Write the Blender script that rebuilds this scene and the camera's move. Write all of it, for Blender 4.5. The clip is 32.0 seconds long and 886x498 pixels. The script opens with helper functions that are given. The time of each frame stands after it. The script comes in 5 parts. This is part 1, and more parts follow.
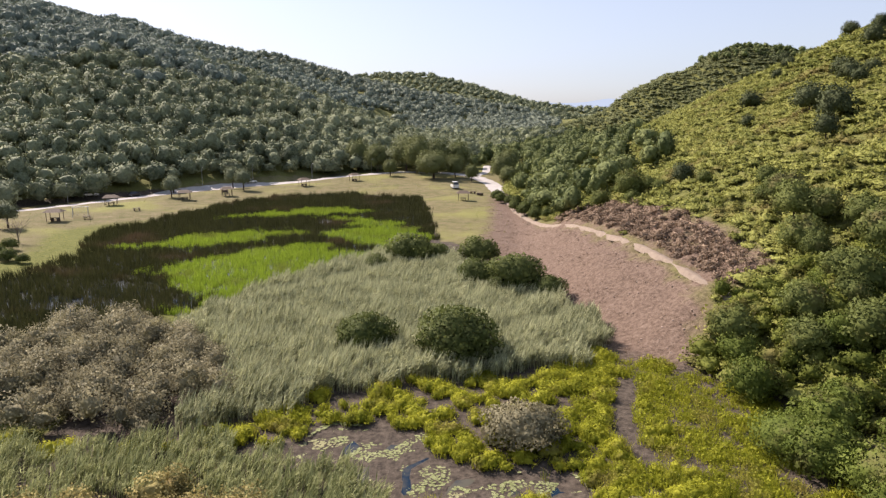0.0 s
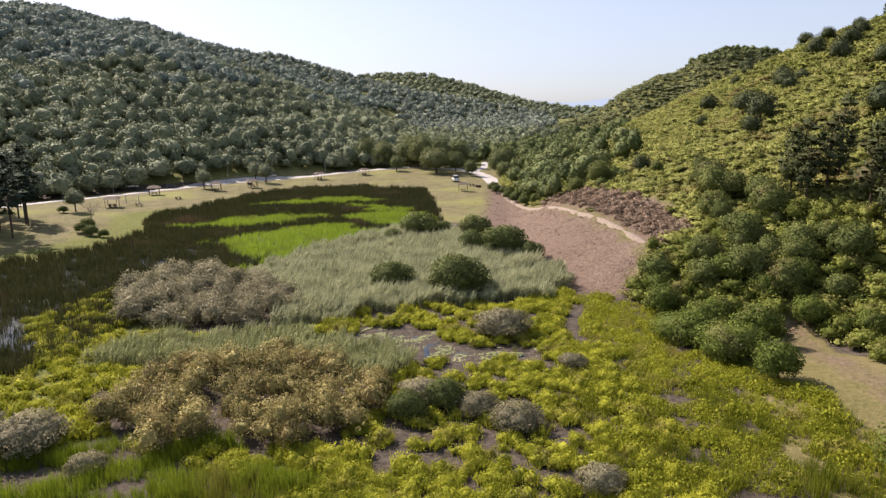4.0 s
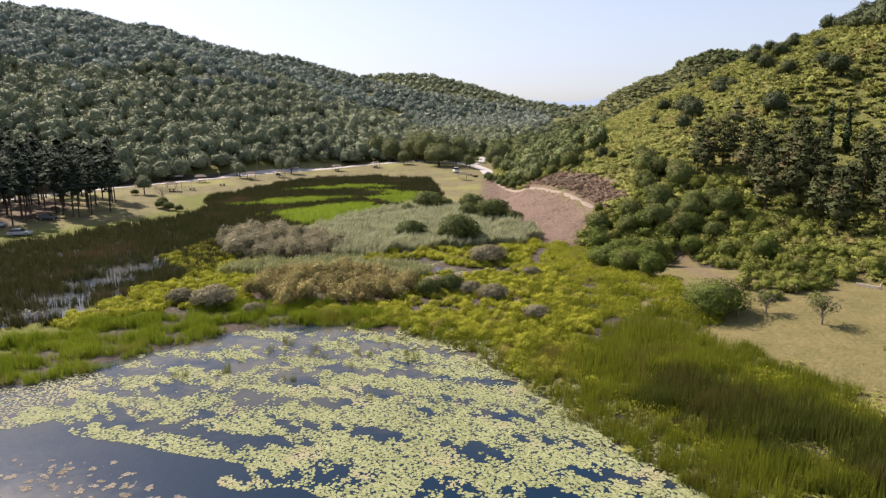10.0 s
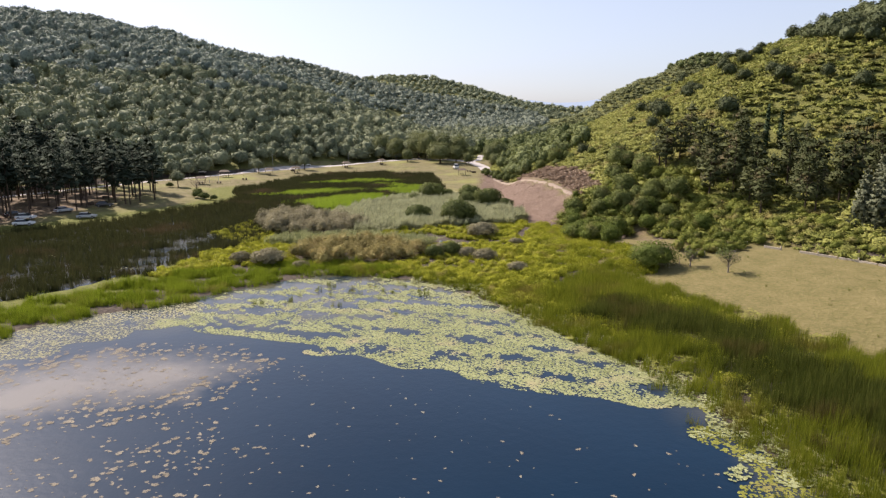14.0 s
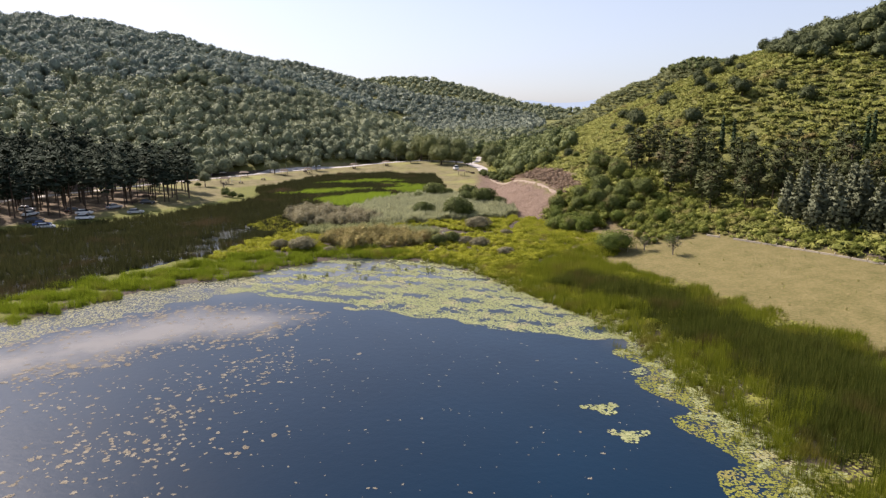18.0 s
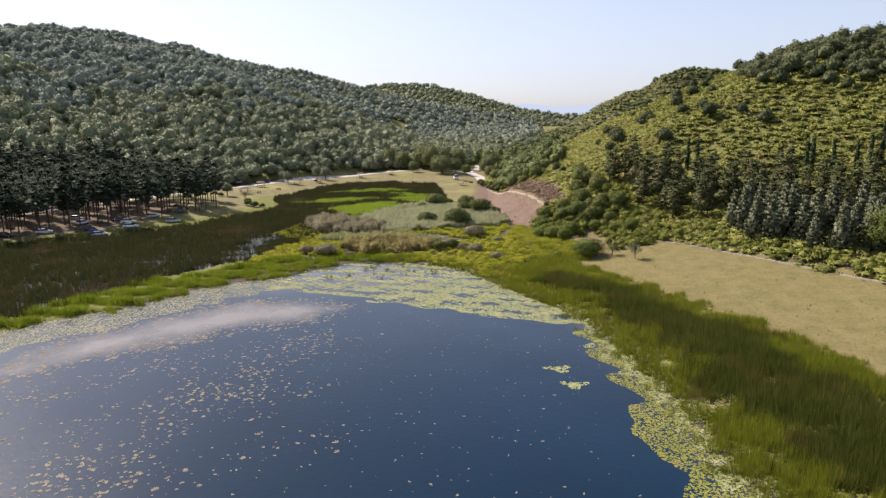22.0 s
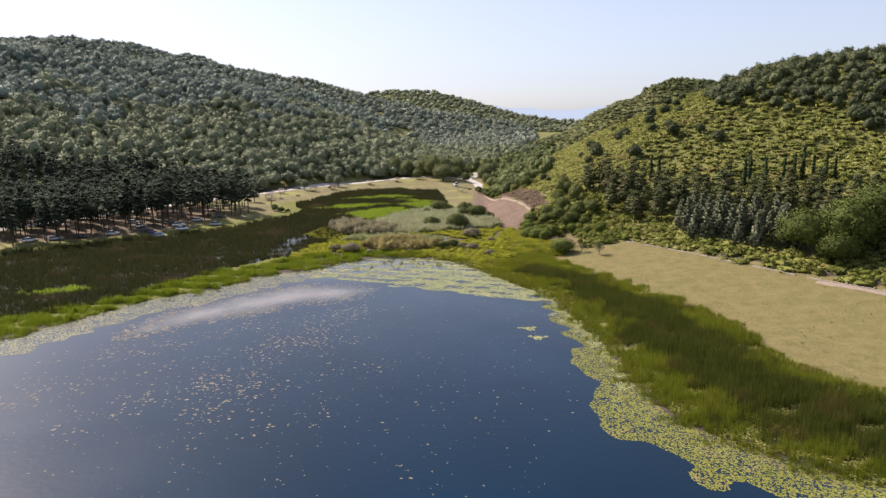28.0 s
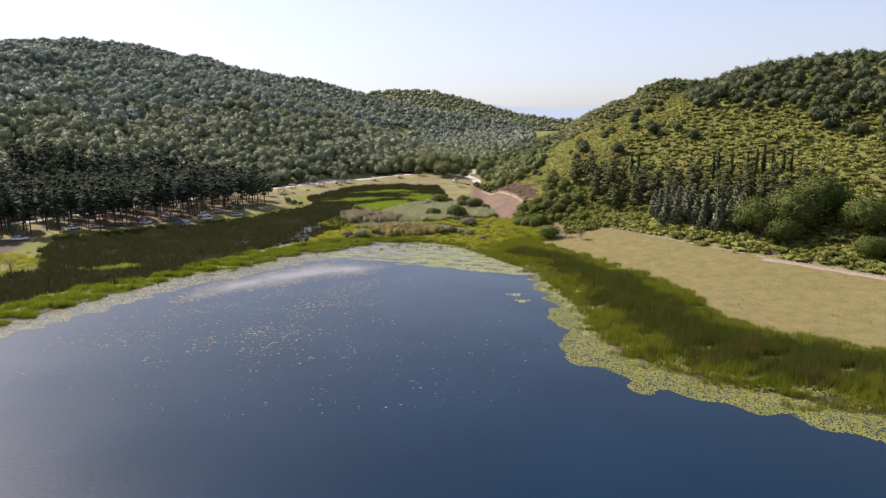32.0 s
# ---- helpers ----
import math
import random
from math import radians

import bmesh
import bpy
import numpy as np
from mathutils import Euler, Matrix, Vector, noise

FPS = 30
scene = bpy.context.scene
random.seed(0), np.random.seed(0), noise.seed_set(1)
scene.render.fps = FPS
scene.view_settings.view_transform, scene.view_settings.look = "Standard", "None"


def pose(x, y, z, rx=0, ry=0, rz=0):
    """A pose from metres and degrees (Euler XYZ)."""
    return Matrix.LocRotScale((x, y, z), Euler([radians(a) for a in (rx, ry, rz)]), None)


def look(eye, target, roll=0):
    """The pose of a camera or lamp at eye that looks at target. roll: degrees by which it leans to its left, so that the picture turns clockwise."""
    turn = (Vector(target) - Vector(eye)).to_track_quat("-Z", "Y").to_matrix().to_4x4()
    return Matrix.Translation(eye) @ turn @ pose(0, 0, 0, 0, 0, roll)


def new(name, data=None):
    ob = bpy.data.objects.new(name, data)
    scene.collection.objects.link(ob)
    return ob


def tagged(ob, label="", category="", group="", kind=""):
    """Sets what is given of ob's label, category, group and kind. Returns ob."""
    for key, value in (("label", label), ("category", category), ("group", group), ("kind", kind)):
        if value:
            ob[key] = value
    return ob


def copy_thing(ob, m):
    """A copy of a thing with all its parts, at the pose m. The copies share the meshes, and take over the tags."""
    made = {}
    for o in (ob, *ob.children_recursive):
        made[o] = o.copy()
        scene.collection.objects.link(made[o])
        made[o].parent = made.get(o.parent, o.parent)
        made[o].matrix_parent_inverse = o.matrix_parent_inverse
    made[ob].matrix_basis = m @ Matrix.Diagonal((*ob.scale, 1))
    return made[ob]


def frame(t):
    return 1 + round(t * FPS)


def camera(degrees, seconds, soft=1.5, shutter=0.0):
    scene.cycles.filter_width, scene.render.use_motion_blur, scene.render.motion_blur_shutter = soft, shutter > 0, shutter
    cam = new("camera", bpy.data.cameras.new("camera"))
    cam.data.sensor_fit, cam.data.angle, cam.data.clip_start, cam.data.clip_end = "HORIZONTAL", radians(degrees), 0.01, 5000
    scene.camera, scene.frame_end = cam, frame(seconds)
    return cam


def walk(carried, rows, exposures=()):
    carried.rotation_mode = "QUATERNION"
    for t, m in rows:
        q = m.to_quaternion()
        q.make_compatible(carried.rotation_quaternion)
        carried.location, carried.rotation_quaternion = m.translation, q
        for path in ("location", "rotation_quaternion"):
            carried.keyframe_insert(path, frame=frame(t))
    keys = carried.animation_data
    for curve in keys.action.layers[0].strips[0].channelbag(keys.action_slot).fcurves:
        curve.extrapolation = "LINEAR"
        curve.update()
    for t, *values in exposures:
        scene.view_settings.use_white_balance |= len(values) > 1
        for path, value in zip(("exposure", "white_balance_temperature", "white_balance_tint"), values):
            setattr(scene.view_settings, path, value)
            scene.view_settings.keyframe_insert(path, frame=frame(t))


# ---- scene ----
cam = camera(69.0, 32.0, soft=1.3)

# t, x, y, z, pitch below level: the drone backs away over the marsh and the lake, climbs, then levels out
PATH = [
    (0.0, -0.30, -2.1, 23.23, 11.36), (3.0, -0.75, -20.3, 23.36, 11.40), (6.0, -1.15, -38.5, 23.55, 11.45),
    (9.0, -1.48, -56.3, 23.45, 11.48), (12.0, -1.72, -74.2, 23.34, 11.45), (14.0, -1.90, -86.3, 23.40, 11.42),
    (16.0, -2.10, -98.2, 23.95, 11.52), (17.0, -2.20, -104.2, 24.80, 11.55), (18.0, -2.27, -109.9, 25.84, 11.45),
    (19.0, -2.32, -115.7, 27.03, 11.38), (20.0, -2.40, -121.8, 28.33, 11.32), (22.0, -2.45, -133.2, 31.05, 11.20),
    (24.0, -2.50, -144.0, 33.60, 10.98), (25.0, -2.60, -149.5, 34.56, 10.90), (26.5, -2.85, -158.8, 35.85, 10.92),
    (28.0, -3.05, -168.3, 36.72, 10.98), (30.0, -3.13, -180.6, 37.02, 11.08), (32.0, -3.10, -192.5, 37.10, 11.08),
]
walk(cam, [(t, pose(x, y, z, 90 - p, 0.15, 0.3)) for t, x, y, z, p in PATH], [(0.0, 0.82, 6500, 23), (32.0, 0.82, 6500, 23)])

# ---- world, sun and exposure ----
SUN_TO = Vector((-0.72, 0.62, 0.86)).normalized()   # towards the sun
world = bpy.data.worlds.new("sky")
scene.world = world
world.use_nodes = True
wn = world.node_tree.nodes
sky = wn.new("ShaderNodeTexSky")
sky.sky_type, sky.sun_disc = "NISHITA", False
sky.sun_elevation = math.asin(SUN_TO.z)
sky.sun_rotation = math.atan2(SUN_TO.x, SUN_TO.y)
sky.altitude, sky.air_density, sky.dust_density, sky.ozone_density = 200, 1.0, 1.6, 3.0
haze = wn.new("ShaderNodeGamma")                     # summer haze evens out the sky
haze.inputs["Gamma"].default_value = 0.64
pale = wn.new("ShaderNodeHueSaturation")
pale.inputs["Saturation"].default_value = 0.72
wn["Background"].inputs["Strength"].default_value = 0.168
world.node_tree.links.new(sky.outputs[0], haze.inputs["Color"])
world.node_tree.links.new(haze.outputs[0], pale.inputs["Color"])
cool = wn.new("ShaderNodeMix")
cool.data_type, cool.blend_type = "RGBA", "MULTIPLY"
cool.inputs[0].default_value, cool.inputs[7].default_value = 1.0, (0.935, 1.0, 1.04, 1)
world.node_tree.links.new(pale.outputs[0], cool.inputs[6])
world.node_tree.links.new(cool.outputs[2], wn["Background"].inputs["Color"])
sun = new("sun", bpy.data.lights.new("sun", "SUN"))
sun.data.energy, sun.data.angle, sun.data.color = 5.0, radians(0.55), (1.0, 0.93, 0.80)
sun.matrix_world = look(SUN_TO * 100, (0, 0, 0))


# ---- materials ----
def mat(name, rough=0.8, metal=0.0, spec=0.3):
    m = bpy.data.materials.new(name)
    m.use_nodes = True
    b = m.node_tree.nodes["Principled BSDF"]
    b.inputs["Roughness"].default_value, b.inputs["Metallic"].default_value = rough, metal
    b.inputs["Specular IOR Level"].default_value = spec
    return m, m.node_tree, b


def node(tree, kind, name="", attribute="", operation="", blend=""):
    n = tree.nodes.new(kind)
    if name:
        n.name = name
    if attribute:
        n.attribute_name = attribute
    if operation:
        n.operation = operation
    if blend:
        n.data_type, n.blend_type = "RGBA", blend
    return n


def noise_of(tree, scale, detail=4.0, rough=0.55):
    n = node(tree, "ShaderNodeTexNoise")
    n.inputs["Scale"].default_value, n.inputs["Detail"].default_value, n.inputs["Roughness"].default_value = scale, detail, rough
    g = tree.nodes.get("place") or node(tree, "ShaderNodeNewGeometry", name="place")
    tree.links.new(g.outputs["Position"], n.inputs["Vector"])
    return n.outputs["Fac"]


def ramp(tree, fac, *stops):
    r = node(tree, "ShaderNodeValToRGB")
    while len(r.color_ramp.elements) < len(stops):
        r.color_ramp.elements.new(0.5)
    for e, (p, c) in zip(r.color_ramp.elements, stops):
        e.position, e.color = p, (*c, 1) if len(c) == 3 else c
    tree.links.new(fac, r.inputs["Fac"])
    return r.outputs["Color"]


def mix(tree, fac, a, b, how="MIX"):
    n = node(tree, "ShaderNodeMix", blend=how)
    for sock, v in ((n.inputs[0], fac), (n.inputs[6], a), (n.inputs[7], b)):
        if isinstance(v, bpy.types.NodeSocket):
            tree.links.new(v, sock)
        else:
            sock.default_value = v if isinstance(v, (int, float)) else (*v, 1)
    return n.outputs[2]


def sums(tree, op, a, b, c=None):
    n = node(tree, "ShaderNodeMath", operation=op)
    for i, v in enumerate((a, b) if c is None else (a, b, c)):
        if isinstance(v, bpy.types.NodeSocket):
            tree.links.new(v, n.inputs[i])
        else:
            n.inputs[i].default_value = v
    return n.outputs[0]


def bump(tree, bsdf, height, strength, distance):
    n = node(tree, "ShaderNodeBump")
    n.inputs["Strength"].default_value, n.inputs["Distance"].default_value = strength, distance
    tree.links.new(height, n.inputs["Height"])
    tree.links.new(n.outputs[0], bsdf.inputs["Normal"])


def leafy(name, dark, light, dry=None, glow=0.35, patch=0.06, speck=0.35, fine=0.0):
    """Leaves and blades: the tone of each plant, each leaf and wide patches vary; some sun comes through."""
    m, t, b = mat(name, 0.75, 0, 0.12)
    g = t.nodes.get("place") or node(t, "ShaderNodeNewGeometry", name="place")
    a = node(t, "ShaderNodeAttribute", attribute="tone")
    o = node(t, "ShaderNodeObjectInfo")
    v = sums(t, "MULTIPLY_ADD", sums(t, "SUBTRACT", g.outputs["Random Per Island"], 0.5 - 0.175 / speck), speck, sums(t, "MULTIPLY", a.outputs["Fac"], 0.45))
    v = sums(t, "MULTIPLY_ADD", noise_of(t, patch, 3), 0.45, v)
    v = sums(t, "MULTIPLY_ADD", o.outputs["Random"], 0.2, sums(t, "SUBTRACT", v, 0.2))
    if fine:
        leafage = noise_of(t, fine, 3, 0.65)
        v = sums(t, "MULTIPLY_ADD", sums(t, "SUBTRACT", leafage, 0.5), 0.9, v)
        bump(t, b, leafage, 0.8, 0.9 / fine)
    col = ramp(t, v, (0.15, dark), (0.85, light))
    if dry:
        col = mix(t, ramp(t, noise_of(t, patch * 2.3, 4), (0.55, (0, 0, 0)), (0.72, (1, 1, 1))), col, dry)
    t.links.new(col, b.inputs["Base Color"])
    tr = node(t, "ShaderNodeBsdfTranslucent")
    t.links.new(col, tr.inputs["Color"])
    mx = node(t, "ShaderNodeMixShader")
    mx.inputs[0].default_value = glow
    t.links.new(b.outputs[0], mx.inputs[1])
    t.links.new(tr.outputs[0], mx.inputs[2])
    t.links.new(mx.outputs[0], t.nodes["Material Output"].inputs["Surface"])
    return m


def plain(name, dark, light, scale, rough=0.8, metal=0.0, relief=0.2, depth=0.02, spec=0.3):
    m, t, b = mat(name, rough, metal, spec)
    n = noise_of(t, scale, 5)
    fine = noise_of(t, scale * 7, 3)
    col = ramp(t, sums(t, "MULTIPLY_ADD", fine, 0.4, sums(t, "MULTIPLY", n, 0.6)), (0.3, dark), (0.7, light))
    t.links.new(col, b.inputs["Base Color"])
    bump(t, b, fine, relief, depth)
    return m


OAK = leafy("oak_leaves", (0.074, 0.097, 0.056), (0.270, 0.294, 0.168), None, 0.12, 0.02, 0.3, 1.1)
# same oaks higher up: aerial haze put into the colour, paler and bluer
OAK_UPPER_HAZE = leafy("hazed_upper_oak_leaves", (0.100, 0.134, 0.106), (0.295, 0.335, 0.255), None, 0.12, 0.02, 0.3, 0.9)
OAK_GREEN = leafy("valley_oak_leaves", (0.055, 0.078, 0.025), (0.195, 0.222, 0.080), None, 0.15, 0.03, 0.2, 1.3)
WILLOW = leafy("willow_leaves", (0.075, 0.092, 0.030), (0.190, 0.205, 0.080), None, 0.2, 0.05, 0.2)
# far woods: distance haze painted into the leaves, lighter and bluer than OAK
OAK_FAR_HAZE = leafy("hazed_far_oak_leaves", (0.115, 0.145, 0.112), (0.265, 0.295, 0.215), None, 0.12, 0.012, 0.2, 0.6)
OAK_DARK = leafy("dark_oak_leaves", (0.034, 0.048, 0.022), (0.112, 0.128, 0.054), None, 0.12, 0.03, 0.22, 1.2)
SCRUB = leafy("scrub_leaves", (0.105, 0.124, 0.022), (0.330, 0.335, 0.088), (0.215, 0.175, 0.062), 0.25, 0.05, 0.22, 1.5)
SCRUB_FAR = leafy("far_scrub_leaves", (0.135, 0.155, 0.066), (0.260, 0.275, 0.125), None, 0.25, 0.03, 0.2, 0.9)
SHRUB = leafy("shrub_leaves", (0.045, 0.065, 0.018), (0.15, 0.172, 0.052), None, 0.3, 0.1)
IVY = leafy("creeper_leaves", (0.050, 0.075, 0.012), (0.175, 0.215, 0.042), (0.15, 0.14, 0.05), 0.3, 0.15, 0.45)
BRAMBLE = leafy("bramble_leaves", (0.075, 0.095, 0.014), (0.240, 0.260, 0.052), (0.20, 0.17, 0.06), 0.3, 0.1, 0.4)
THICKET = leafy("thicket_leaves", (0.050, 0.070, 0.018), (0.190, 0.215, 0.062), (0.16, 0.14, 0.055), 0.3, 0.12, 0.4)
PINE = leafy("pine_needles", (0.016, 0.025, 0.018), (0.056, 0.072, 0.046), None, 0.05, 0.1)
PINE_R = leafy("hill_pine_needles", (0.026, 0.038, 0.014), (0.098, 0.108, 0.040), (0.115, 0.082, 0.042), 0.15, 0.12)
PINE.node_tree.nodes["Principled BSDF"].inputs["Specular IOR Level"].default_value = 0.02
STONE = leafy("stone_pine_needles", (0.028, 0.044, 0.008), (0.115, 0.140, 0.030), None, 0.2, 0.1)
CEDAR = leafy("cedar_needles", (0.085, 0.098, 0.055), (0.195, 0.208, 0.125), None, 0.15, 0.1)
CYPRESS = leafy("cypress_needles", (0.015, 0.032, 0.012), (0.045, 0.070, 0.028), None, 0.08, 0.2)
REED = leafy("green_reed", (0.068, 0.093, 0.006), (0.205, 0.224, 0.020), (0.160, 0.135, 0.030), 0.42, 0.07)
REED_OLIVE = leafy("olive_reed", (0.036, 0.052, 0.006), (0.118, 0.130, 0.024), (0.110, 0.084, 0.026), 0.35, 0.06)
REED_GREY = leafy("grey_reed", (0.115, 0.128, 0.054), (0.51, 0.515, 0.295), None, 0.4, 0.12, 0.75)
REED_DARK = leafy("dark_reed", (0.026, 0.032, 0.011), (0.074, 0.074, 0.026), (0.105, 0.074, 0.040), 0.3, 0.03)
REED_LIME = leafy("bright_reed", (0.12, 0.19, 0.014), (0.29, 0.39, 0.04), (0.17, 0.19, 0.04), 0.45, 0.06)
REED_SHORE = leafy("shore_reed", (0.085, 0.128, 0.008), (0.240, 0.292, 0.024), (0.20, 0.19, 0.04), 0.42, 0.12, 0.5)
REED_MARSH = leafy("marsh_reed", (0.105, 0.124, 0.040), (0.440, 0.455, 0.210), None, 0.4, 0.12, 0.75)
SEDGE = leafy("yellow_sedge", (0.155, 0.180, 0.012), (0.425, 0.425, 0.044), (0.29, 0.25, 0.07), 0.45, 0.16)
BROWN = leafy("brown_willow", (0.155, 0.134, 0.048), (0.420, 0.360, 0.142), (0.33, 0.235, 0.095), 0.3, 0.2, 0.3)
BROWN_GREY = leafy("grey_willow", (0.104, 0.095, 0.054), (0.345, 0.315, 0.195), (0.24, 0.22, 0.11), 0.35, 0.15, 0.5)
PADS = leafy("lily_pad_leaf", (0.165, 0.185, 0.072), (0.35, 0.365, 0.18), (0.34, 0.30, 0.17), 0.1, 0.12)
PADS_GREEN = leafy("green_lily_leaf", (0.120, 0.128, 0.020), (0.265, 0.262, 0.058), (0.235, 0.20, 0.075), 0.1, 0.12)
PADS_CREAM = leafy("cream_lily_leaf", (0.210, 0.205, 0.105), (0.370, 0.355, 0.215), None, 0.1, 0.12)
PADS_PALE = leafy("pale_lily_leaf", (0.150, 0.126, 0.088), (0.270, 0.238, 0.176), None, 0.1, 0.12)
BARK = plain("bark", (0.045, 0.032, 0.022), (0.12, 0.085, 0.06), 3.0, 0.9, relief=0.5)
PALE_BARK = plain("pale_bark", (0.13, 0.11, 0.085), (0.25, 0.21, 0.17), 3.0, 0.9, relief=0.4)
WOOD = plain("weathered_wood", (0.07, 0.05, 0.035), (0.16, 0.12, 0.085), 4.0, 0.85)
STEEL = plain("galvanised_steel", (0.30, 0.31, 0.32), (0.42, 0.43, 0.44), 5.0, 0.45, 0.8, 0.05)
TYRE = plain("tyre_rubber", (0.012, 0.012, 0.013), (0.03, 0.03, 0.03), 9.0, 0.9)
RIM = plain("wheel_rim", (0.35, 0.35, 0.36), (0.5, 0.5, 0.5), 9.0, 0.35, 0.9)
GRAVEL = plain("road_gravel", (0.33, 0.305, 0.28), (0.46, 0.43, 0.40), 0.8, 0.95)
DIRT = plain("track_dirt", (0.185, 0.140, 0.104), (0.300, 0.240, 0.180), 1.2, 0.95)
DEBRIS = leafy("dry_brush", (0.12, 0.084, 0.056), (0.33, 0.242, 0.168), None, 0.2, 0.3)
CONCRETE = plain("pale_concrete", (0.29, 0.25, 0.19), (0.44, 0.385, 0.30), 1.5, 0.9)


def paint(name, col):
    m, t, b = mat(name, 0.28, 0, 0.5)
    t.links.new(ramp(t, noise_of(t, 3, 3), (0.3, [c * 0.92 for c in col]), (0.7, col)), b.inputs["Base Color"])
    b.inputs["Coat Weight"].default_value = 0.6
    return m


WHITE, SILVER, BLUE, BLACK, RED = (paint(n, c) for n, c in (("white_paint", (0.78, 0.78, 0.76)), ("silver_paint", (0.42, 0.43, 0.45)),
                                   ("blue_paint", (0.03, 0.10, 0.33)), ("black_paint", (0.02, 0.02, 0.024)), ("red_paint", (0.30, 0.05, 0.04))))
GLASS, _t, _b = mat("car_glass", 0.05, 0, 0.6)
_b.inputs["Base Color"].default_value = (0.02, 0.025, 0.03, 1)
LAMP, _t, _b = mat("lamp_lens", 0.2, 0, 0.5)
_b.inputs["Base Color"].default_value = (0.75, 0.75, 0.72, 1)
TAIL, _t, _b = mat("tail_lens", 0.2, 0, 0.5)
_b.inputs["Base Color"].default_value = (0.4, 0.02, 0.02, 1)


def ground_material():
    """One sheet of ground: soil, dry lawn, cleared earth and leaf litter, by masks with ragged edges."""
    m, t, b = mat("ground_cover", 0.95, 0, 0.15)
    big, mid, fine, grit = noise_of(t, 0.05, 4), noise_of(t, 0.35, 5), noise_of(t, 2.2, 5), noise_of(t, 9.0, 4)
    ragged = sums(t, "MULTIPLY", sums(t, "SUBTRACT", mid, 0.5), 0.9)

    def mask(name, low=0.42, high=0.60):
        a = node(t, "ShaderNodeAttribute", attribute=name)
        v = sums(t, "ADD", a.outputs["Fac"], ragged)
        return ramp(t, v, (low, (0, 0, 0)), (high, (1, 1, 1)))

    mud = ramp(t, fine, (0.3, (0.038, 0.030, 0.023)), (0.7, (0.115, 0.092, 0.070)))
    litter = ramp(t, fine, (0.3, (0.085, 0.090, 0.024)), (0.7, (0.185, 0.182, 0.054)))
    lawn = ramp(t, sums(t, "MULTIPLY_ADD", fine, 0.35, sums(t, "MULTIPLY", mid, 0.65)),
                (0.32, (0.092, 0.094, 0.030)), (0.50, (0.152, 0.132, 0.060)), (0.68, (0.205, 0.170, 0.092)))
    lawn = mix(t, ramp(t, big, (0.5, (0, 0, 0)), (0.66, (1, 1, 1))), lawn, (0.200, 0.195, 0.062))
    field = ramp(t, sums(t, "MULTIPLY_ADD", fine, 0.55, sums(t, "MULTIPLY", mid, 0.45)),
                 (0.30, (0.098, 0.094, 0.030)), (0.50, (0.155, 0.132, 0.052)), (0.72, (0.215, 0.174, 0.078)))
    earth = ramp(t, sums(t, "MULTIPLY_ADD", grit, 0.45, sums(t, "MULTIPLY", fine, 0.55)),
                 (0.30, (0.055, 0.036, 0.025)), (0.50, (0.150, 0.104, 0.076)), (0.74, (0.262, 0.196, 0.150)))
    col = mix(t, mask("litter"), mud, litter)
    col = mix(t, mask("lawn"), col, lawn)
    col = mix(t, mask("moist", 0.40, 0.75), col, ramp(t, fine, (0.3, (0.075, 0.088, 0.016)), (0.7, (0.165, 0.165, 0.040))))
    col = mix(t, mask("field"), col, field)
    col = mix(t, mask("earth", 0.34, 0.80), col, earth)
    t.links.new(col, b.inputs["Base Color"])
    bump(t, b, sums(t, "ADD", fine, sums(t, "MULTIPLY", grit, 0.5)), 0.7, 0.25)
    return m


def water_material():
    """Deep blue water ruffled by a light breeze; a smooth pale film of pollen and dust lies on part of it."""
    m, t, b = mat("lake_water", 0.36, 0, 0.15)
    b.inputs["IOR"].default_value = 1.33
    b.inputs["Coat Weight"].default_value, b.inputs["Coat IOR"].default_value, b.inputs["Coat Roughness"].default_value = 1.0, 1.15, 0.1
    col = ramp(t, noise_of(t, 0.03, 3), (0.3, (0.0001, 0.0105, 0.026)), (0.7, (0.0003, 0.0150, 0.036)))
    a = node(t, "ShaderNodeAttribute", attribute="film")
    film = sums(t, "ADD", a.outputs["Fac"], sums(t, "MULTIPLY", sums(t, "SUBTRACT", noise_of(t, 0.14, 7, 0.62), 0.5), 1.0))
    film = ramp(t, film, (0.40, (0, 0, 0)), (0.90, (0.85, 0.85, 0.85)))
    sh = node(t, "ShaderNodeAttribute", attribute="shallow")
    col = mix(t, sums(t, "MULTIPLY", sh.outputs["Fac"], ramp(t, noise_of(t, 0.22, 6, 0.65), (0.38, (0.05, 0.05, 0.05)), (0.56, (1, 1, 1)))), col, (0.080, 0.073, 0.052))
    col = mix(t, film, col, (0.190, 0.170, 0.138))
    t.links.new(col, b.inputs["Base Color"])
    breeze = ramp(t, noise_of(t, 0.035, 4), (0.35, (0.33, 0.33, 0.33)), (0.65, (0.43, 0.43, 0.43)))
    t.links.new(mix(t, sums(t, "MAXIMUM", film, sh.outputs["Fac"]), breeze, (0.22, 0.22, 0.22)), b.inputs["Roughness"])
    bump(t, b, sums(t, "ADD", noise_of(t, 1.2, 4), sums(t, "MULTIPLY", noise_of(t, 5.0, 2), 0.3)), 0.10, 0.2)
    return m


GROUND, WATER = ground_material(), water_material()


# ---- the lie of the land, as functions of x and y (arrays) ----
def smooth(a, b, v):
    k = np.clip((v - a) / (b - a), 0.0, 1.0)
    return k * k * (3 - 2 * k)


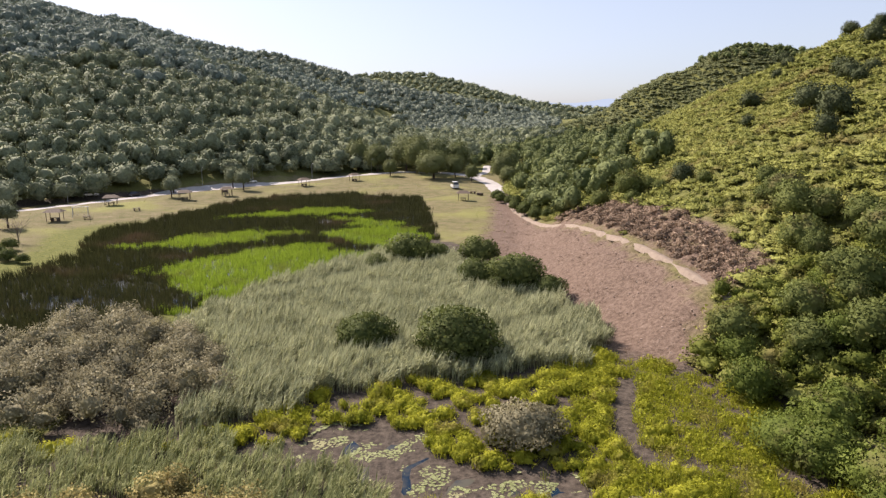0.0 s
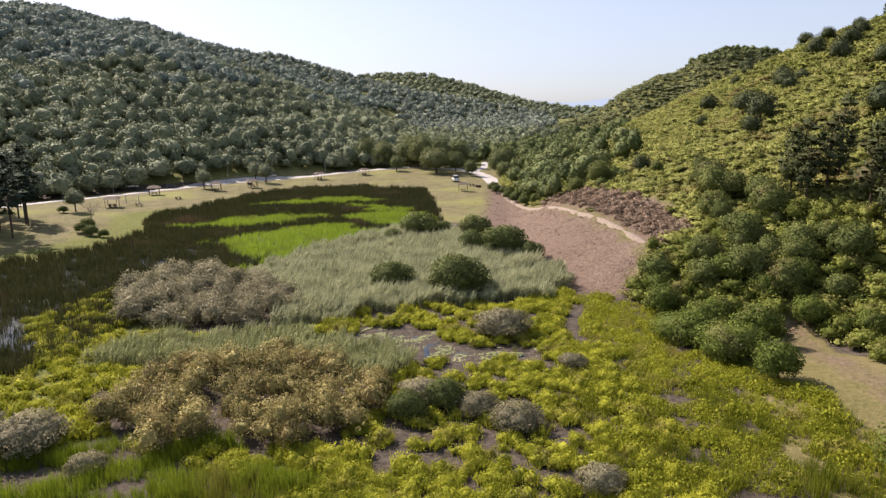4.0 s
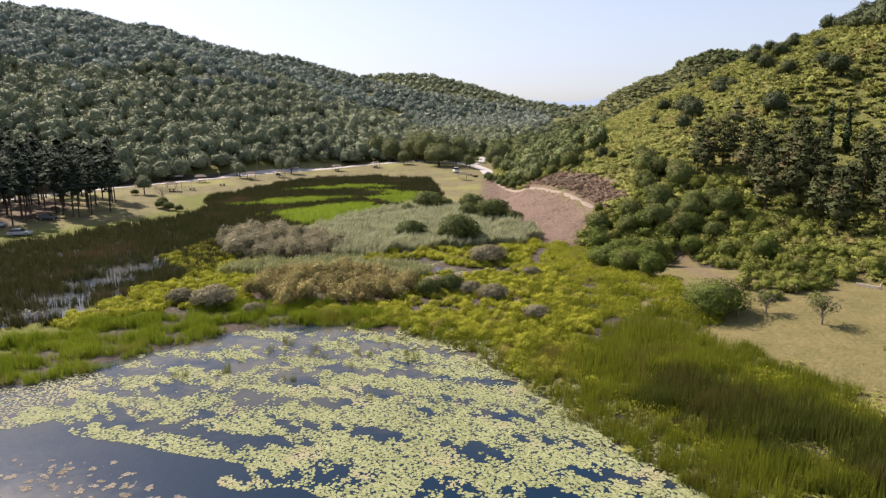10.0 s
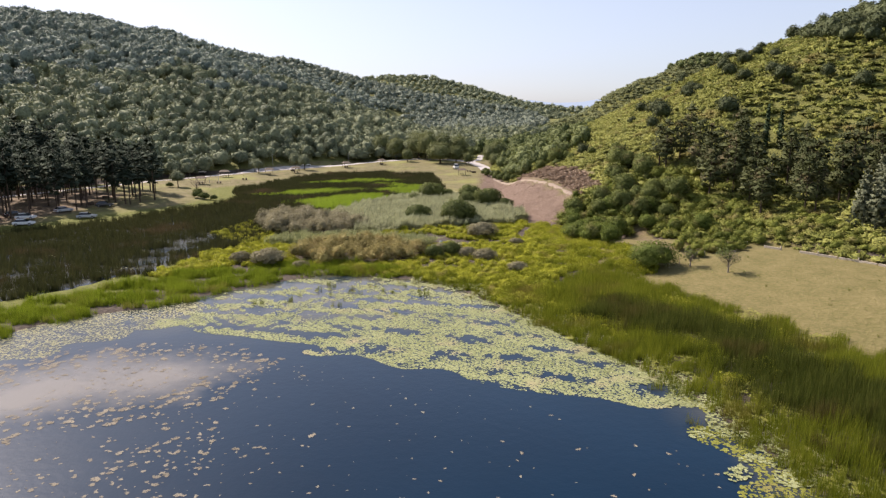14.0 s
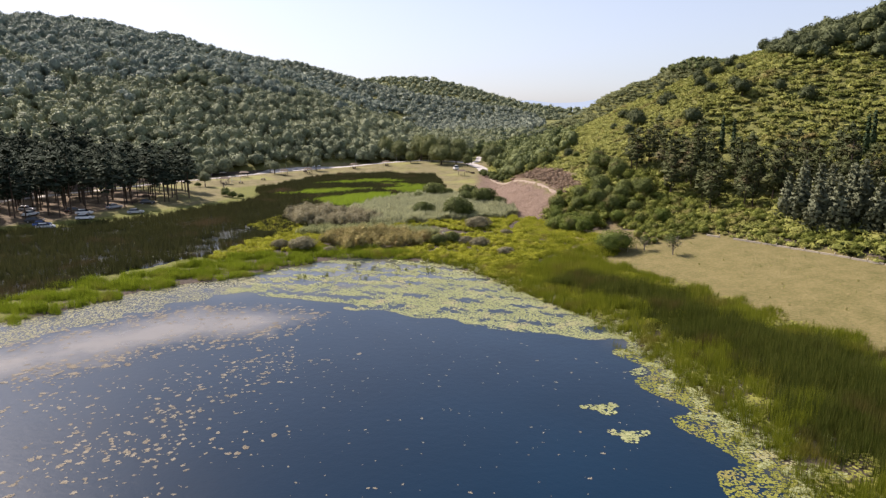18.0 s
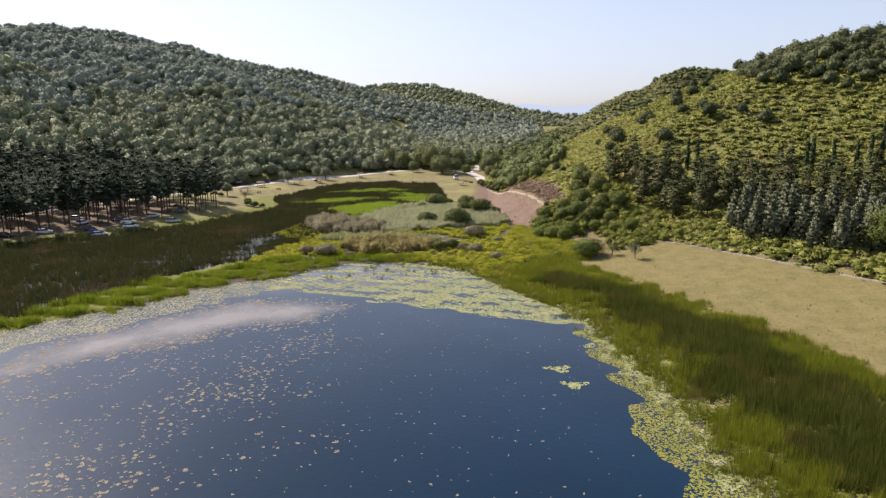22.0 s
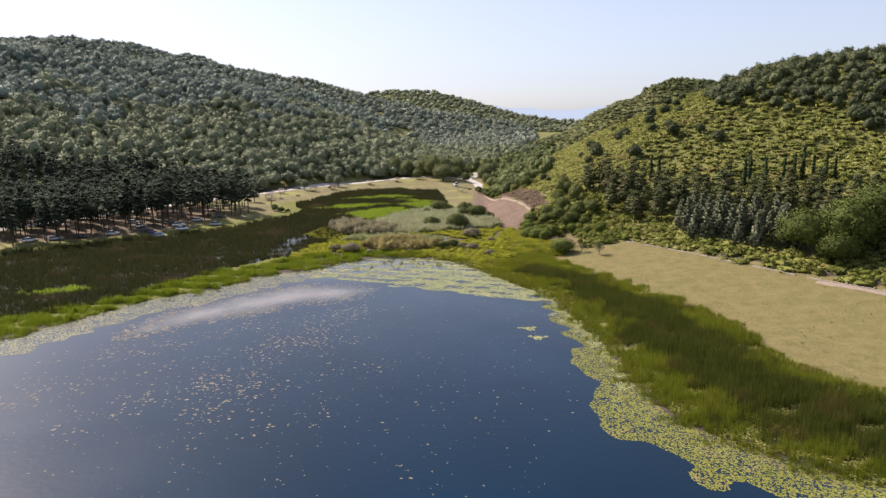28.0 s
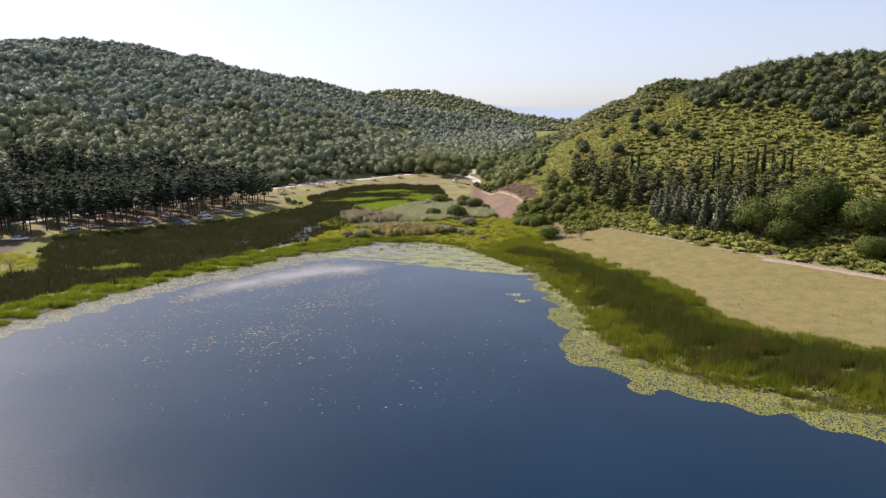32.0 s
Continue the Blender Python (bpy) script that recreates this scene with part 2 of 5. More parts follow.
def to_line(x, y, line):
    """Distance to a polyline, signed (+ on its right-hand side), and the third value carried along it."""
    best = np.full(np.shape(x), 1e9)
    sign = np.ones(np.shape(x))
    carried = np.zeros(np.shape(x))
    for p, q in zip(line, line[1:]):
        dx, dy = q[0] - p[0], q[1] - p[1]
        k = np.clip(((x - p[0]) * dx + (y - p[1]) * dy) / (dx * dx + dy * dy), 0, 1)
        ex, ey = x - p[0] - k * dx, y - p[1] - k * dy
        d = np.hypot(ex, ey)
        near = d < best
        best = np.where(near, d, best)
        sign = np.where(near, np.where(dx * ey - dy * ex < 0, 1.0, -1.0), sign)
        if len(p) > 2:
            carried = np.where(near, p[2] + k * (q[2] - p[2]), carried)
    return best, sign, carried


def inside(x, y, poly):
    """Signed distance to a closed outline: positive inside."""
    d, _, _ = to_line(x, y, list(poly) + [poly[0]])
    odd = np.zeros(np.shape(x), bool)
    for (ax, ay), (bx, by) in zip(poly, list(poly[1:]) + [poly[0]]):
        cross = (ay > y) != (by > y)
        odd ^= cross & (x < (bx - ax) * (y - ay) / ((by - ay) or 1e-9) + ax)
    return np.where(odd, d, -d)


def waves(x, y, size, seed):
    """Cheap smooth noise, about -1 to 1, with bumps of that size in metres."""
    r = np.random.RandomState(seed)
    v = np.zeros(np.shape(x))
    for i in range(7):
        a, f, p = r.uniform(0, 6.283), 6.283 / size * r.uniform(0.6, 1.7), r.uniform(0, 6.283)
        v = v + np.sin((x * np.cos(a) + y * np.sin(a)) * f + p)
    return v / 3.2


FOOT = [(150, -150), (112, -78), (91, -47), (71, -18), (48, 19), (37, 36), (27, 46), (19, 60), (14.5, 80), (13, 110),
        (16, 140), (17, 200), (24, 260), (50, 330), (110, 430)]
HILL_LEFT = [(-680, 420, 120), (-571, 640, 132), (-454, 640, 134), (-390, 640, 127), (-328, 640, 114), (-294, 635, 103), (-255, 625, 92), (-215, 600, 72),
             (-160, 560, 44)]
SHOULDER = [(-480, 120, 86), (-400, 260, 93), (-320, 355, 90), (-255, 395, 83), (-215, 400, 71), (-160, 420, 50), (-110, 440, 30), (-60, 450, 18)]
RIDGE_LEFT = [(-520, 780, 130), (-327, 820, 113), (-247, 820, 101), (-204, 825, 89), (-160, 830, 77), (-118, 840, 69), (-30, 860, 52),
              (60, 880, 38)]
HILL_MID = [(-420, 1180, 110), (-170, 1160, 91), (-85, 1150, 97), (-40, 1150, 94), (17, 1150, 79), (117, 1150, 52), (220, 1150, 38),
            (330, 1150, 34)]
HILL_BACK = [(90, 560, 12), (125, 570, 24), (170, 575, 40), (205, 575, 62), (256, 575, 83), (320, 580, 76), (420, 590, 90), (600, 600, 110)]


def ridge(x, y, line, slope):
    """A hill whose crest runs along the line (x, y, height), falling off at that slope."""
    best = np.full(np.shape(x), -999.0)
    for p, q in zip(line, line[1:]):
        d, _, z = to_line(x, y, [p, q])
        best = np.maximum(best, z - slope * (np.sqrt(d * d + 900) - 30))
    return best


def hills(x, y):
    d, sgn, _ = to_line(x, y, FOOT)
    s = np.where(sgn > 0, d, -d)
    right = np.interp(s, [0, 10, 30, 60, 100, 140, 180, 230, 300, 500], [0, 4.5, 14, 29, 46, 58, 64, 61, 48, 30])
    right = right + 2.2 * smooth(0, 9, s) * smooth(35, 50, y) * (1 - smooth(95, 135, y))
    right = right * (1 - 0.9 * smooth(175, 320, y)) * (0.60 + 0.44 * smooth(-40, 150, y))
    floor = np.interp(y, [230, 420, 800, 1200, 2200], [0, 8, 22, 20, -30])
    z = np.maximum(right, floor)
    for line, slope in ((HILL_LEFT, 0.36), (SHOULDER, 0.37), (RIDGE_LEFT, 0.30), (HILL_MID, 0.32), (HILL_BACK, 0.78)):
        z = np.maximum(z, ridge(x, y, line, slope))
    return z, s

# ---- outlines on the ground ----
LAKE = [(-84, -70), (-80, -60), (-74, -48), (-68, -36), (-57, -27), (-48, -12), (-39, -7), (-35, -2), (-29, 4), (-21, 10), (-13, 9),
        (-7, 7), (0, 2), (4, -6), (9, -13), (13, -22), (19, -30), (22, -48), (24, -64), (24, -79), (26, -93), (32, -99), (37, -104),
        (48, -111), (70, -125), (120, -170), (120, -330), (-190, -330), (-140, -170), (-104, -105)]
DARK = [(-125, -70), (-95, -66), (-86, -49), (-77, -42), (-70, -31), (-63, -14), (-56, 0), (-48, 9), (-45, 20), (-40, 32), (-36, 40), (-40, 50),
        (-47, 60), (-35, 69), (-30, 77), (-25, 86), (-9, 110), (-2, 122), (-4, 150), (-8, 190), (-33, 203), (-50, 195), (-60, 183),
        (-67, 152), (-74, 131), (-64, 106), (-68, 86), (-80, 65), (-91, 50), (-112, 32), (-130, 14), (-122, -8), (-108, -30)]
STRIP = [(-100, -80), (-91, -62), (-86, -50), (-77, -43), (-70, -32), (-63, -15), (-52, -3), (-44, 6), (-36, 12), (-26, 16), (-20, 16), (-12, 13),
         (-8, 8), (-13, 9), (-21, 10), (-29, 4), (-35, -2), (-39, -7), (-48, -12), (-57, -27), (-68, -36), (-74, -48), (-80, -60), (-84, -70), (-92, -88)]
BELT = [(6, 1), (5, -6), (9, -13), (13, -22), (19, -30), (22, -48), (24, -64), (24, -79), (26, -93), (37, -104), (48, -111), (74, -127),
        (86, -104), (64, -88), (53, -80), (50, -68), (51, -54), (47, -42), (43, -31), (36, -14), (30, -3), (27, 5), (23, 12), (18, 10), (13, 5)]
GREY_1 = [(-26, 83), (-18, 97), (-10, 106), (1, 103), (8, 88), (14, 75), (17, 63), (11, 56), (5, 53), (-7, 51), (-14, 46), (-19, 41), (-23, 44),
          (-22, 58), (-30, 65), (-29, 74)]
GREY_2 = [(-34, 38), (-25, 39), (-17, 40), (-9, 37), (-3, 33), (-6, 29), (-10, 29), (-16, 33), (-25, 32), (-30, 30), (-36, 33)]
BROWN_1 = [(-45, 57), (-44, 66), (-38, 69), (-30, 65), (-22, 58), (-19, 46), (-22, 40), (-30, 41), (-38, 45)]
BROWN_2 = [(-28, 20), (-26, 30), (-17, 33), (-10, 30), (-6, 24), (-9, 17), (-20, 15)]
MUD = [(-12.5, 39.5), (-9, 44), (-3, 43), (-1, 39), (2, 37), (8, 36.5), (9, 34), (0, 33), (-7, 34)]
LAWN = [(-150, 12), (-130, 14), (-112, 32), (-91, 50), (-80, 65), (-68, 86), (-64, 106), (-74, 131), (-67, 152), (-60, 183), (-50, 195), (-33, 203),
        (-8, 190), (-4, 150), (-2, 122), (4, 114), (10, 112), (13, 140), (16, 200), (24, 262), (-21, 280), (-42, 262), (-76, 228), (-97, 196),
        (-125, 160), (-150, 90), (-175, 30)]
LAWN_LOW = [(-150, -20), (-126, -8), (-112, -20), (-113, -38), (-140, -60)]
FIELD = [(26, 6), (30, -3), (36, -14), (43, -31), (47, -42), (51, -54), (50, -68), (53, -80), (64, -88), (86, -104), (130, -125), (112, -78),
         (91, -48), (71, -19), (48, 18), (40, 26), (31, 20)]
EARTH = [(5, 112), (9, 138), (13, 196), (17, 196), (18, 150), (20, 124), (23, 97), (26, 79), (27.5, 66), (25.5, 58), (21, 54.5), (17.5, 58), (15.5, 64),
         (14, 76), (10, 92), (6, 102)]
BANK = [(22, 118), (26, 104), (29, 90), (30.5, 76), (30.5, 67)]
EARTH_PATH = [(32.5, 34), (35, 43), (38.5, 44), (38, 35), (36.5, 27), (37, 19), (34, 13.5), (31.5, 14), (32, 22)]
ROAD = [(-185, 10), (-160, 60), (-138, 110), (-116, 152), (-105, 169), (-97, 187), (-88, 205), (-76, 218), (-60, 232), (-42, 251), (-21, 264), (0, 262),
        (12, 246), (16, 232), (17, 216), (18, 200)]
LANE = [(10, 248), (16, 266), (18, 290)]
TRACK = [(17, 205), (17, 160), (19.5, 123), (23, 97), (26, 79), (27.6, 67), (29, 60)]
FENCE = [(47, 17), (57, 4), (65, -9), (71, -20), (78, -32), (86, -42), (91, -49), (104, -68)]
FILM = [(-50, -36), (-38, -25), (-27, -23), (-20, -27), (-23, -34), (-33, -38), (-44, -46), (-60, -60), (-58, -46)]


def ground_z(x, y):
    h, s = hills(x, y)
    lake, dark = inside(x, y, LAKE), inside(x, y, DARK)
    lawn = np.maximum(inside(x, y, LAWN), inside(x, y, LAWN_LOW))
    z = 0.16 + 0.06 * waves(x, y, 9, 3) + 1.0 * smooth(0, 26, lawn)
    z = z + 3.0 * smooth(-34, 0, s) * (1 - smooth(18, 42, y)) * (lake < -1)
    z = np.where(lake > -1, 0.16 - 1.7 * smooth(-1, 7, lake), z)
    z = np.where(dark > 0, 0.12 - 0.35 * smooth(0, 5, dark) + 0.12 * waves(x, y, 14, 5), z)
    mud = inside(x, y, MUD)
    z = np.where(mud > 0, 0.035 + 0.06 * waves(x, y, 3, 8), z)
    rough = 0.35 * waves(x, y, 5, 11) * smooth(1, 6, h) + 1.6 * waves(x, y, 46, 12) * smooth(6, 25, h) * (s < -30)
    dug = np.maximum(inside(x, y, EARTH), 2.5 - to_line(x, y, BANK)[0])
    rough = rough + smooth(0, 3, dug) * (0.16 * waves(x, y, 2.6, 14) + 0.10 * waves(x * 0.5 + y, y, 1.7, 15)) * smooth(0.1, 1.5, h) * smooth(0.8, 2.5, to_line(x, y, TRACK)[0])
    return z + h + rough


def one(f, x, y):
    return float(f(np.array([float(x)]), np.array([float(y)]))[0])


def lay(name, verts, tris, material, tone=None, smooth_faces=False, normals=None):
    """A mesh object straight from arrays of corners and triangles."""
    me = bpy.data.meshes.new(name)
    verts, tris = np.asarray(verts, np.float32), np.asarray(tris, np.int32)
    me.vertices.add(len(verts))
    me.vertices.foreach_set("co", verts.ravel())
    me.loops.add(tris.size)
    me.loops.foreach_set("vertex_index", tris.ravel())
    me.polygons.add(len(tris))
    k = tris.shape[1]
    me.polygons.foreach_set("loop_start", np.arange(0, tris.size, k, dtype=np.int32))
    me.polygons.foreach_set("loop_total", np.full(len(tris), k, np.int32))
    if smooth_faces:
        me.polygons.foreach_set("use_smooth", np.ones(len(tris), bool))
    me.materials.append(material)
    if normals is not None:
        me.attributes.new("custom_normal", "FLOAT_VECTOR", "POINT").data.foreach_set("vector", np.asarray(normals, np.float32).ravel())
    for key, v in (tone or {}).items():
        me.attributes.new(key, "FLOAT", "POINT").data.foreach_set("value", np.asarray(v, np.float32))
    me.update(calc_edges=True)
    me.validate()
    return new(name, me)


def grid(xs, ys):
    X, Y = np.meshgrid(xs, ys)
    n, m = X.shape
    i = (np.arange(n - 1)[:, None] * m + np.arange(m - 1)[None, :]).ravel()
    return X.ravel(), Y.ravel(), np.stack([i, i + 1, i + m + 1, i + m], 1)


# ---- ground and water ----
def stretched(a, b, step, far_a, far_b, grow=1.09):
    mid = list(np.arange(a, b, step))
    lo, hi, s = [], [], step
    v = a
    while v > far_a:
        s *= grow
        v -= s
        lo.append(v)
    v, s = mid[-1], step
    while v < far_b:
        s *= grow
        v += s
        hi.append(v)
    return np.array(lo[::-1] + mid + hi)


gx, gy, quads = grid(stretched(-150, 120, 1.4, -4000, 4000), stretched(-140, 275, 1.4, -3000, 4600))
gz = ground_z(gx, gy)
gh, gs = hills(gx, gy)


def soft(d, w=2.0):
    return np.clip(0.5 + d / (2 * w), 0, 1)


earth = np.maximum(soft(inside(gx, gy, EARTH), 3.5), soft(inside(gx, gy, EARTH_PATH), 2.0) * 0.62)
verge = soft(6 - to_line(gx, gy, [(26, 14), (29, 22), (33, 30)])[0], 2.5)
bank = soft(4.6 - to_line(gx, gy, BANK)[0], 1.5)
parking = soft(inside(gx, gy, [(-150, 22), (-118, 34), (-100, 52), (-92, 74), (-96, 108), (-120, 130), (-150, 90)]), 6)
ground = lay("ground", np.stack([gx, gy, gz], 1), quads, GROUND, {
    "litter": soft(gh - 1.2, 1.5), "lawn": np.maximum(soft(inside(gx, gy, LAWN)), soft(inside(gx, gy, LAWN_LOW))) * (1 - 0.55 * parking),
    "field": np.maximum.reduce([soft(inside(gx, gy, FIELD) + 2.5), 0.55 * parking, verge * 0.75, soft(inside(gx, gy, EARTH_PATH), 2.0)]), "earth": np.maximum(np.maximum(earth, bank * 0.8), 0.62 * parking),
    "moist": soft(9 + inside(gx, gy, DARK), 5) * (1 - smooth(125, 165, gy)) * (gx < -30)}, True)
tagged(ground, "marsh soil, dry tan lawn, cleared reddish earth and wooded hillsides", "ground", kind="structure")



def ribbon(name, line, width, material, label, lift=0.05):
    """A road or path laid over the ground, five corners across, with uneven edges."""
    pts = []
    for p, q in zip(line, line[1:]):
        n = max(1, int(math.hypot(q[0] - p[0], q[1] - p[1]) / 1.2))
        pts += [(p[0] + (q[0] - p[0]) * i / n, p[1] + (q[1] - p[1]) * i / n) for i in range(n)]
    pts = np.array(pts + [line[-1]], float)
    for i in range(6):
        pts[1:-1] = (pts[:-2] + 2 * pts[1:-1] + pts[2:]) / 4
    d = np.gradient(pts, axis=0)
    d /= np.linalg.norm(d, axis=1)[:, None]
    across = np.stack([-d[:, 1], d[:, 0]], 1)
    w = width / 2 * (1 + (0.03 if width < 2 else 0.12) * waves(pts[:, 0], pts[:, 1], 6, 61))
    vs = []
    level = np.convolve(np.pad(ground_z(pts[:, 0], pts[:, 1]), 4, "edge"), np.full(9, 1 / 9), "valid")
    for k in (-1, -0.5, 0, 0.5, 1):
        e = pts + across * (w * k)[:, None]
        z = level if width < 2 else ground_z(e[:, 0], e[:, 1])
        vs.append(np.stack([e[:, 0], e[:, 1], z + lift - (0.6 if width < 2 else 0.06) * (abs(k) == 1)], 1))
    n = len(pts)
    v = np.concatenate(vs)
    i = np.arange(n - 1)
    q = np.concatenate([np.stack([i + k * n, i + k * n + 1, i + k * n + n + 1, i + k * n + n], 1) for k in range(4)])
    return tagged(lay(name, v, q[:, ::-1], material, None, True), label, "road", kind="structure")


ribbon("road", ROAD, 6.2, GRAVEL, "pale grey gravel road behind the lawn", 0.10)
ribbon("road", LANE, 3.2, GRAVEL, "pale gravel lane running into the valley", 0.10)
ribbon("track", TRACK, 1.7, DIRT, "pale worn dirt track across the clearing", 0.09)
ribbon("track", [(112, -82), (97, -60), (91, -51), (84, -41.5), (77, -32.5)], 3.0, DIRT, "pale dirt track beside the field wall", 0.10)

wx, wy, wq = grid(np.arange(-260, 200, 2.5), np.arange(-420, 215, 2.5))
film = soft(inside(wx, wy, FILM), 6.5)
shallow = np.maximum(smooth(-24, -2, wy) * (wx > -45), smooth(4, 0, inside(wx, wy, LAKE)) * 0.7)
water = lay("water", np.stack([wx, wy, np.zeros(len(wx))], 1), wq, WATER, {"film": film, "shallow": shallow})
tagged(water, "still dark blue lake water with a pale floating film", "lake", kind="structure")


# ---- plants as arrays: a template is (corners, triangles), many are laid into one mesh ----
def merge(*parts):
    vs, ts, n = [], [], 0
    for v, t in parts:
        vs.append(v)
        ts.append(t + n)
        n += len(v)
    return np.concatenate(vs), np.concatenate(ts)


def unit(v):
    return v / np.maximum(np.linalg.norm(v, axis=-1, keepdims=True), 1e-9)


def rounded(v, t):
    """Rounds off a crown: its leaves face outwards, and their normals lean outwards from the crown's heart."""
    f = np.cross(v[t[:, 1]] - v[t[:, 0]], v[t[:, 2]] - v[t[:, 0]])
    heart = np.array([v[:, 0].mean(), v[:, 1].mean(), v[:, 2].max() * 0.35])
    out = unit(v - heart)
    turned = (f * out[t[:, 0]]).sum(1) < 0
    t = np.where(turned[:, None], t[:, ::-1], t)
    f = np.where(turned[:, None], -f, f)
    n = np.zeros_like(v)
    for k in range(3):
        np.add.at(n, t[:, k], f)
    return t, unit(0.95 * out + 0.6 * unit(n))


def strew(templates, x, y, z, size, seed, squash=0.15, turn=6.283, how=""):
    """Copies of the templates at the given places, turned and scaled at random; also a tone for each plant."""
    r = np.random.RandomState(seed)
    pick = r.randint(0, len(templates), len(x))
    vs, ts, tone, ns, n = [], [], [], [], 0
    for k, (v, t, *given) in enumerate(templates):
        idx = np.nonzero(pick == k)[0]
        if not len(idx):
            continue
        if how:
            t, m = (t, given[0]) if given else rounded(v, t)
        a = r.uniform(0, turn, len(idx))
        c, s = np.cos(a)[:, None], np.sin(a)[:, None]
        sx = size[idx][:, None] * r.uniform(1 - squash, 1 + squash, (len(idx), 1))
        sz = size[idx][:, None] * r.uniform(1 - squash, 1 + squash, (len(idx), 1))
        px = (v[None, :, 0] * c - v[None, :, 1] * s) * sx + x[idx][:, None]
        py = (v[None, :, 0] * s + v[None, :, 1] * c) * sx + y[idx][:, None]
        pz = v[None, :, 2] * sz + z[idx][:, None]
        vs.append(np.stack([px, py, pz], 2).reshape(-1, 3))
        ts.append((t[None] + (np.arange(len(idx)) * len(v))[:, None, None] + n).reshape(-1, 3))
        tone.append(np.repeat(r.uniform(0, 1, len(idx)), len(v)))
        if how:
            ns.append(np.stack([m[None, :, 0] * c - m[None, :, 1] * s, m[None, :, 0] * s + m[None, :, 1] * c, np.broadcast_to(m[None, :, 2], px.shape)], 2).reshape(-1, 3))
        n += len(idx) * len(v)
    return np.concatenate(vs), np.concatenate(ts), np.concatenate(tone), (np.concatenate(ns) if how else None)


def stuff(name, templates, x, y, size, material, seed, label, category, z=None, squash=0.15, turn=6.283, how="crown"):
    if z is None:
        z = np.maximum(ground_z(x, y), -0.25)
    v, t, tone, normals = strew(templates, x, y, z, np.broadcast_to(np.asarray(size, float), x.shape).copy(), seed, squash, turn, how)
    return tagged(lay(name, v, t, material, {"tone": tone}, False, normals), label, category, kind="stuff")


def scatter(poly, per_m2, seed, keep=None, edge=0.0):
    r = np.random.RandomState(seed)
    xs, ys = [p[0] for p in poly], [p[1] for p in poly]
    n = int((max(xs) - min(xs)) * (max(ys) - min(ys)) * per_m2)
    x, y = r.uniform(min(xs) - 2, max(xs) + 2, n), r.uniform(min(ys) - 2, max(ys) + 2, n)
    d = inside(x, y, poly) + 1.2 * waves(x, y, 7, seed)
    ok = d > edge
    if keep is not None:
        ok &= keep(x, y, r)
    return x[ok], y[ok]


def stems(r, n, spread, height, width, lean, wind=0.0):
    """A light tuft: n slender upright stems, one triangle each."""
    a, d = r.uniform(0, 6.283, n), spread * np.sqrt(r.uniform(0, 1, n))
    h = height * r.uniform(0.6, 1.1, n)
    la = np.where(r.uniform(0, 1, n) < wind, r.uniform(-0.8, 0.5, n), a + r.uniform(-1, 1, n))
    f, o = r.uniform(0, 3.14, n), lean * r.uniform(0.2, 1.3, n) * h
    b, w = np.stack([d * np.cos(a), d * np.sin(a), np.full(n, -0.1)], 1), np.stack([np.cos(f), np.sin(f), 0 * f], 1) * width / 2
    v = np.stack([b - w, b + w, b + np.stack([o * np.cos(la), o * np.sin(la), h], 1)], 1).reshape(-1, 3)
    return v, np.arange(3 * n).reshape(n, 3)


def leafy_stems(r, n, spread, height, per):
    """A tuft of common reed: upright stems, each with narrow leaves streaming downwind."""
    vs = []
    for i in range(n):
        a, d, h = r.uniform(0, 6.283), spread * math.sqrt(r.uniform(0, 1)), height * r.uniform(0.7, 1.1)
        p, tip = np.array([d * math.cos(a), d * math.sin(a), -0.1]), np.array([d * math.cos(a) + r.uniform(0, 0.3), d * math.sin(a) + r.uniform(-0.1, 0.1), h])
        f = r.uniform(0, 3.14)
        w = np.array([math.cos(f), math.sin(f), 0]) * 0.025
        vs += [p - w, p + w, tip]
        for k in range(per):
            b = p + (tip - p) * r.uniform(0.45, 1.0)
            la, l = r.uniform(-1.2, 1.2), r.uniform(0.35, 0.75)
            o = np.array([math.cos(la), math.sin(la), r.uniform(0.2, 2.0)]) * l * 0.75
            w = np.array([-math.sin(la), math.cos(la), 0.3]) * 0.038
            vs += [b - w, b + w, b + o]
    return np.array(vs), np.arange(len(vs)).reshape(-1, 3)


def blades(r, n, spread, height, width, lean, bend=0.5, wind=0.0):
    """A tuft: n blades, each of three triangles, arching outwards."""
    vs, ts = [], []
    for i in range(n):
        a, d = r.uniform(0, 6.283), spread * math.sqrt(r.uniform(0, 1))
        bx, by = d * math.cos(a), d * math.sin(a)
        h, la, l = height * r.uniform(0.65, 1.1), (a + r.uniform(-0.9, 0.9)) if r.uniform() > wind else r.uniform(-0.7, 0.5), lean * r.uniform(0.3, 1.3)
        ox, oy = math.cos(la), math.sin(la)
        fx, fy = -oy * width / 2, ox * width / 2
        if r.uniform() < 0.5:
            fx, fy = ox * width / 2, oy * width / 2
        mx, my, tx, ty = bx + ox * l * h * 0.3, by + oy * l * h * 0.3, bx + ox * l * h, by + oy * l * h
        k = len(vs)
        vs += [(bx - fx, by - fy, -0.1), (bx + fx, by + fy, -0.1), (mx - fx, my - fy, h * 0.6), (mx + fx, my + fy, h * 0.6),
               (tx, ty, h * (1 - bend * l * 0.5))]
        ts += [(k, k + 1, k + 3), (k, k + 3, k + 2), (k + 2, k + 3, k + 4)]
    return np.array(vs, float), np.array(ts)


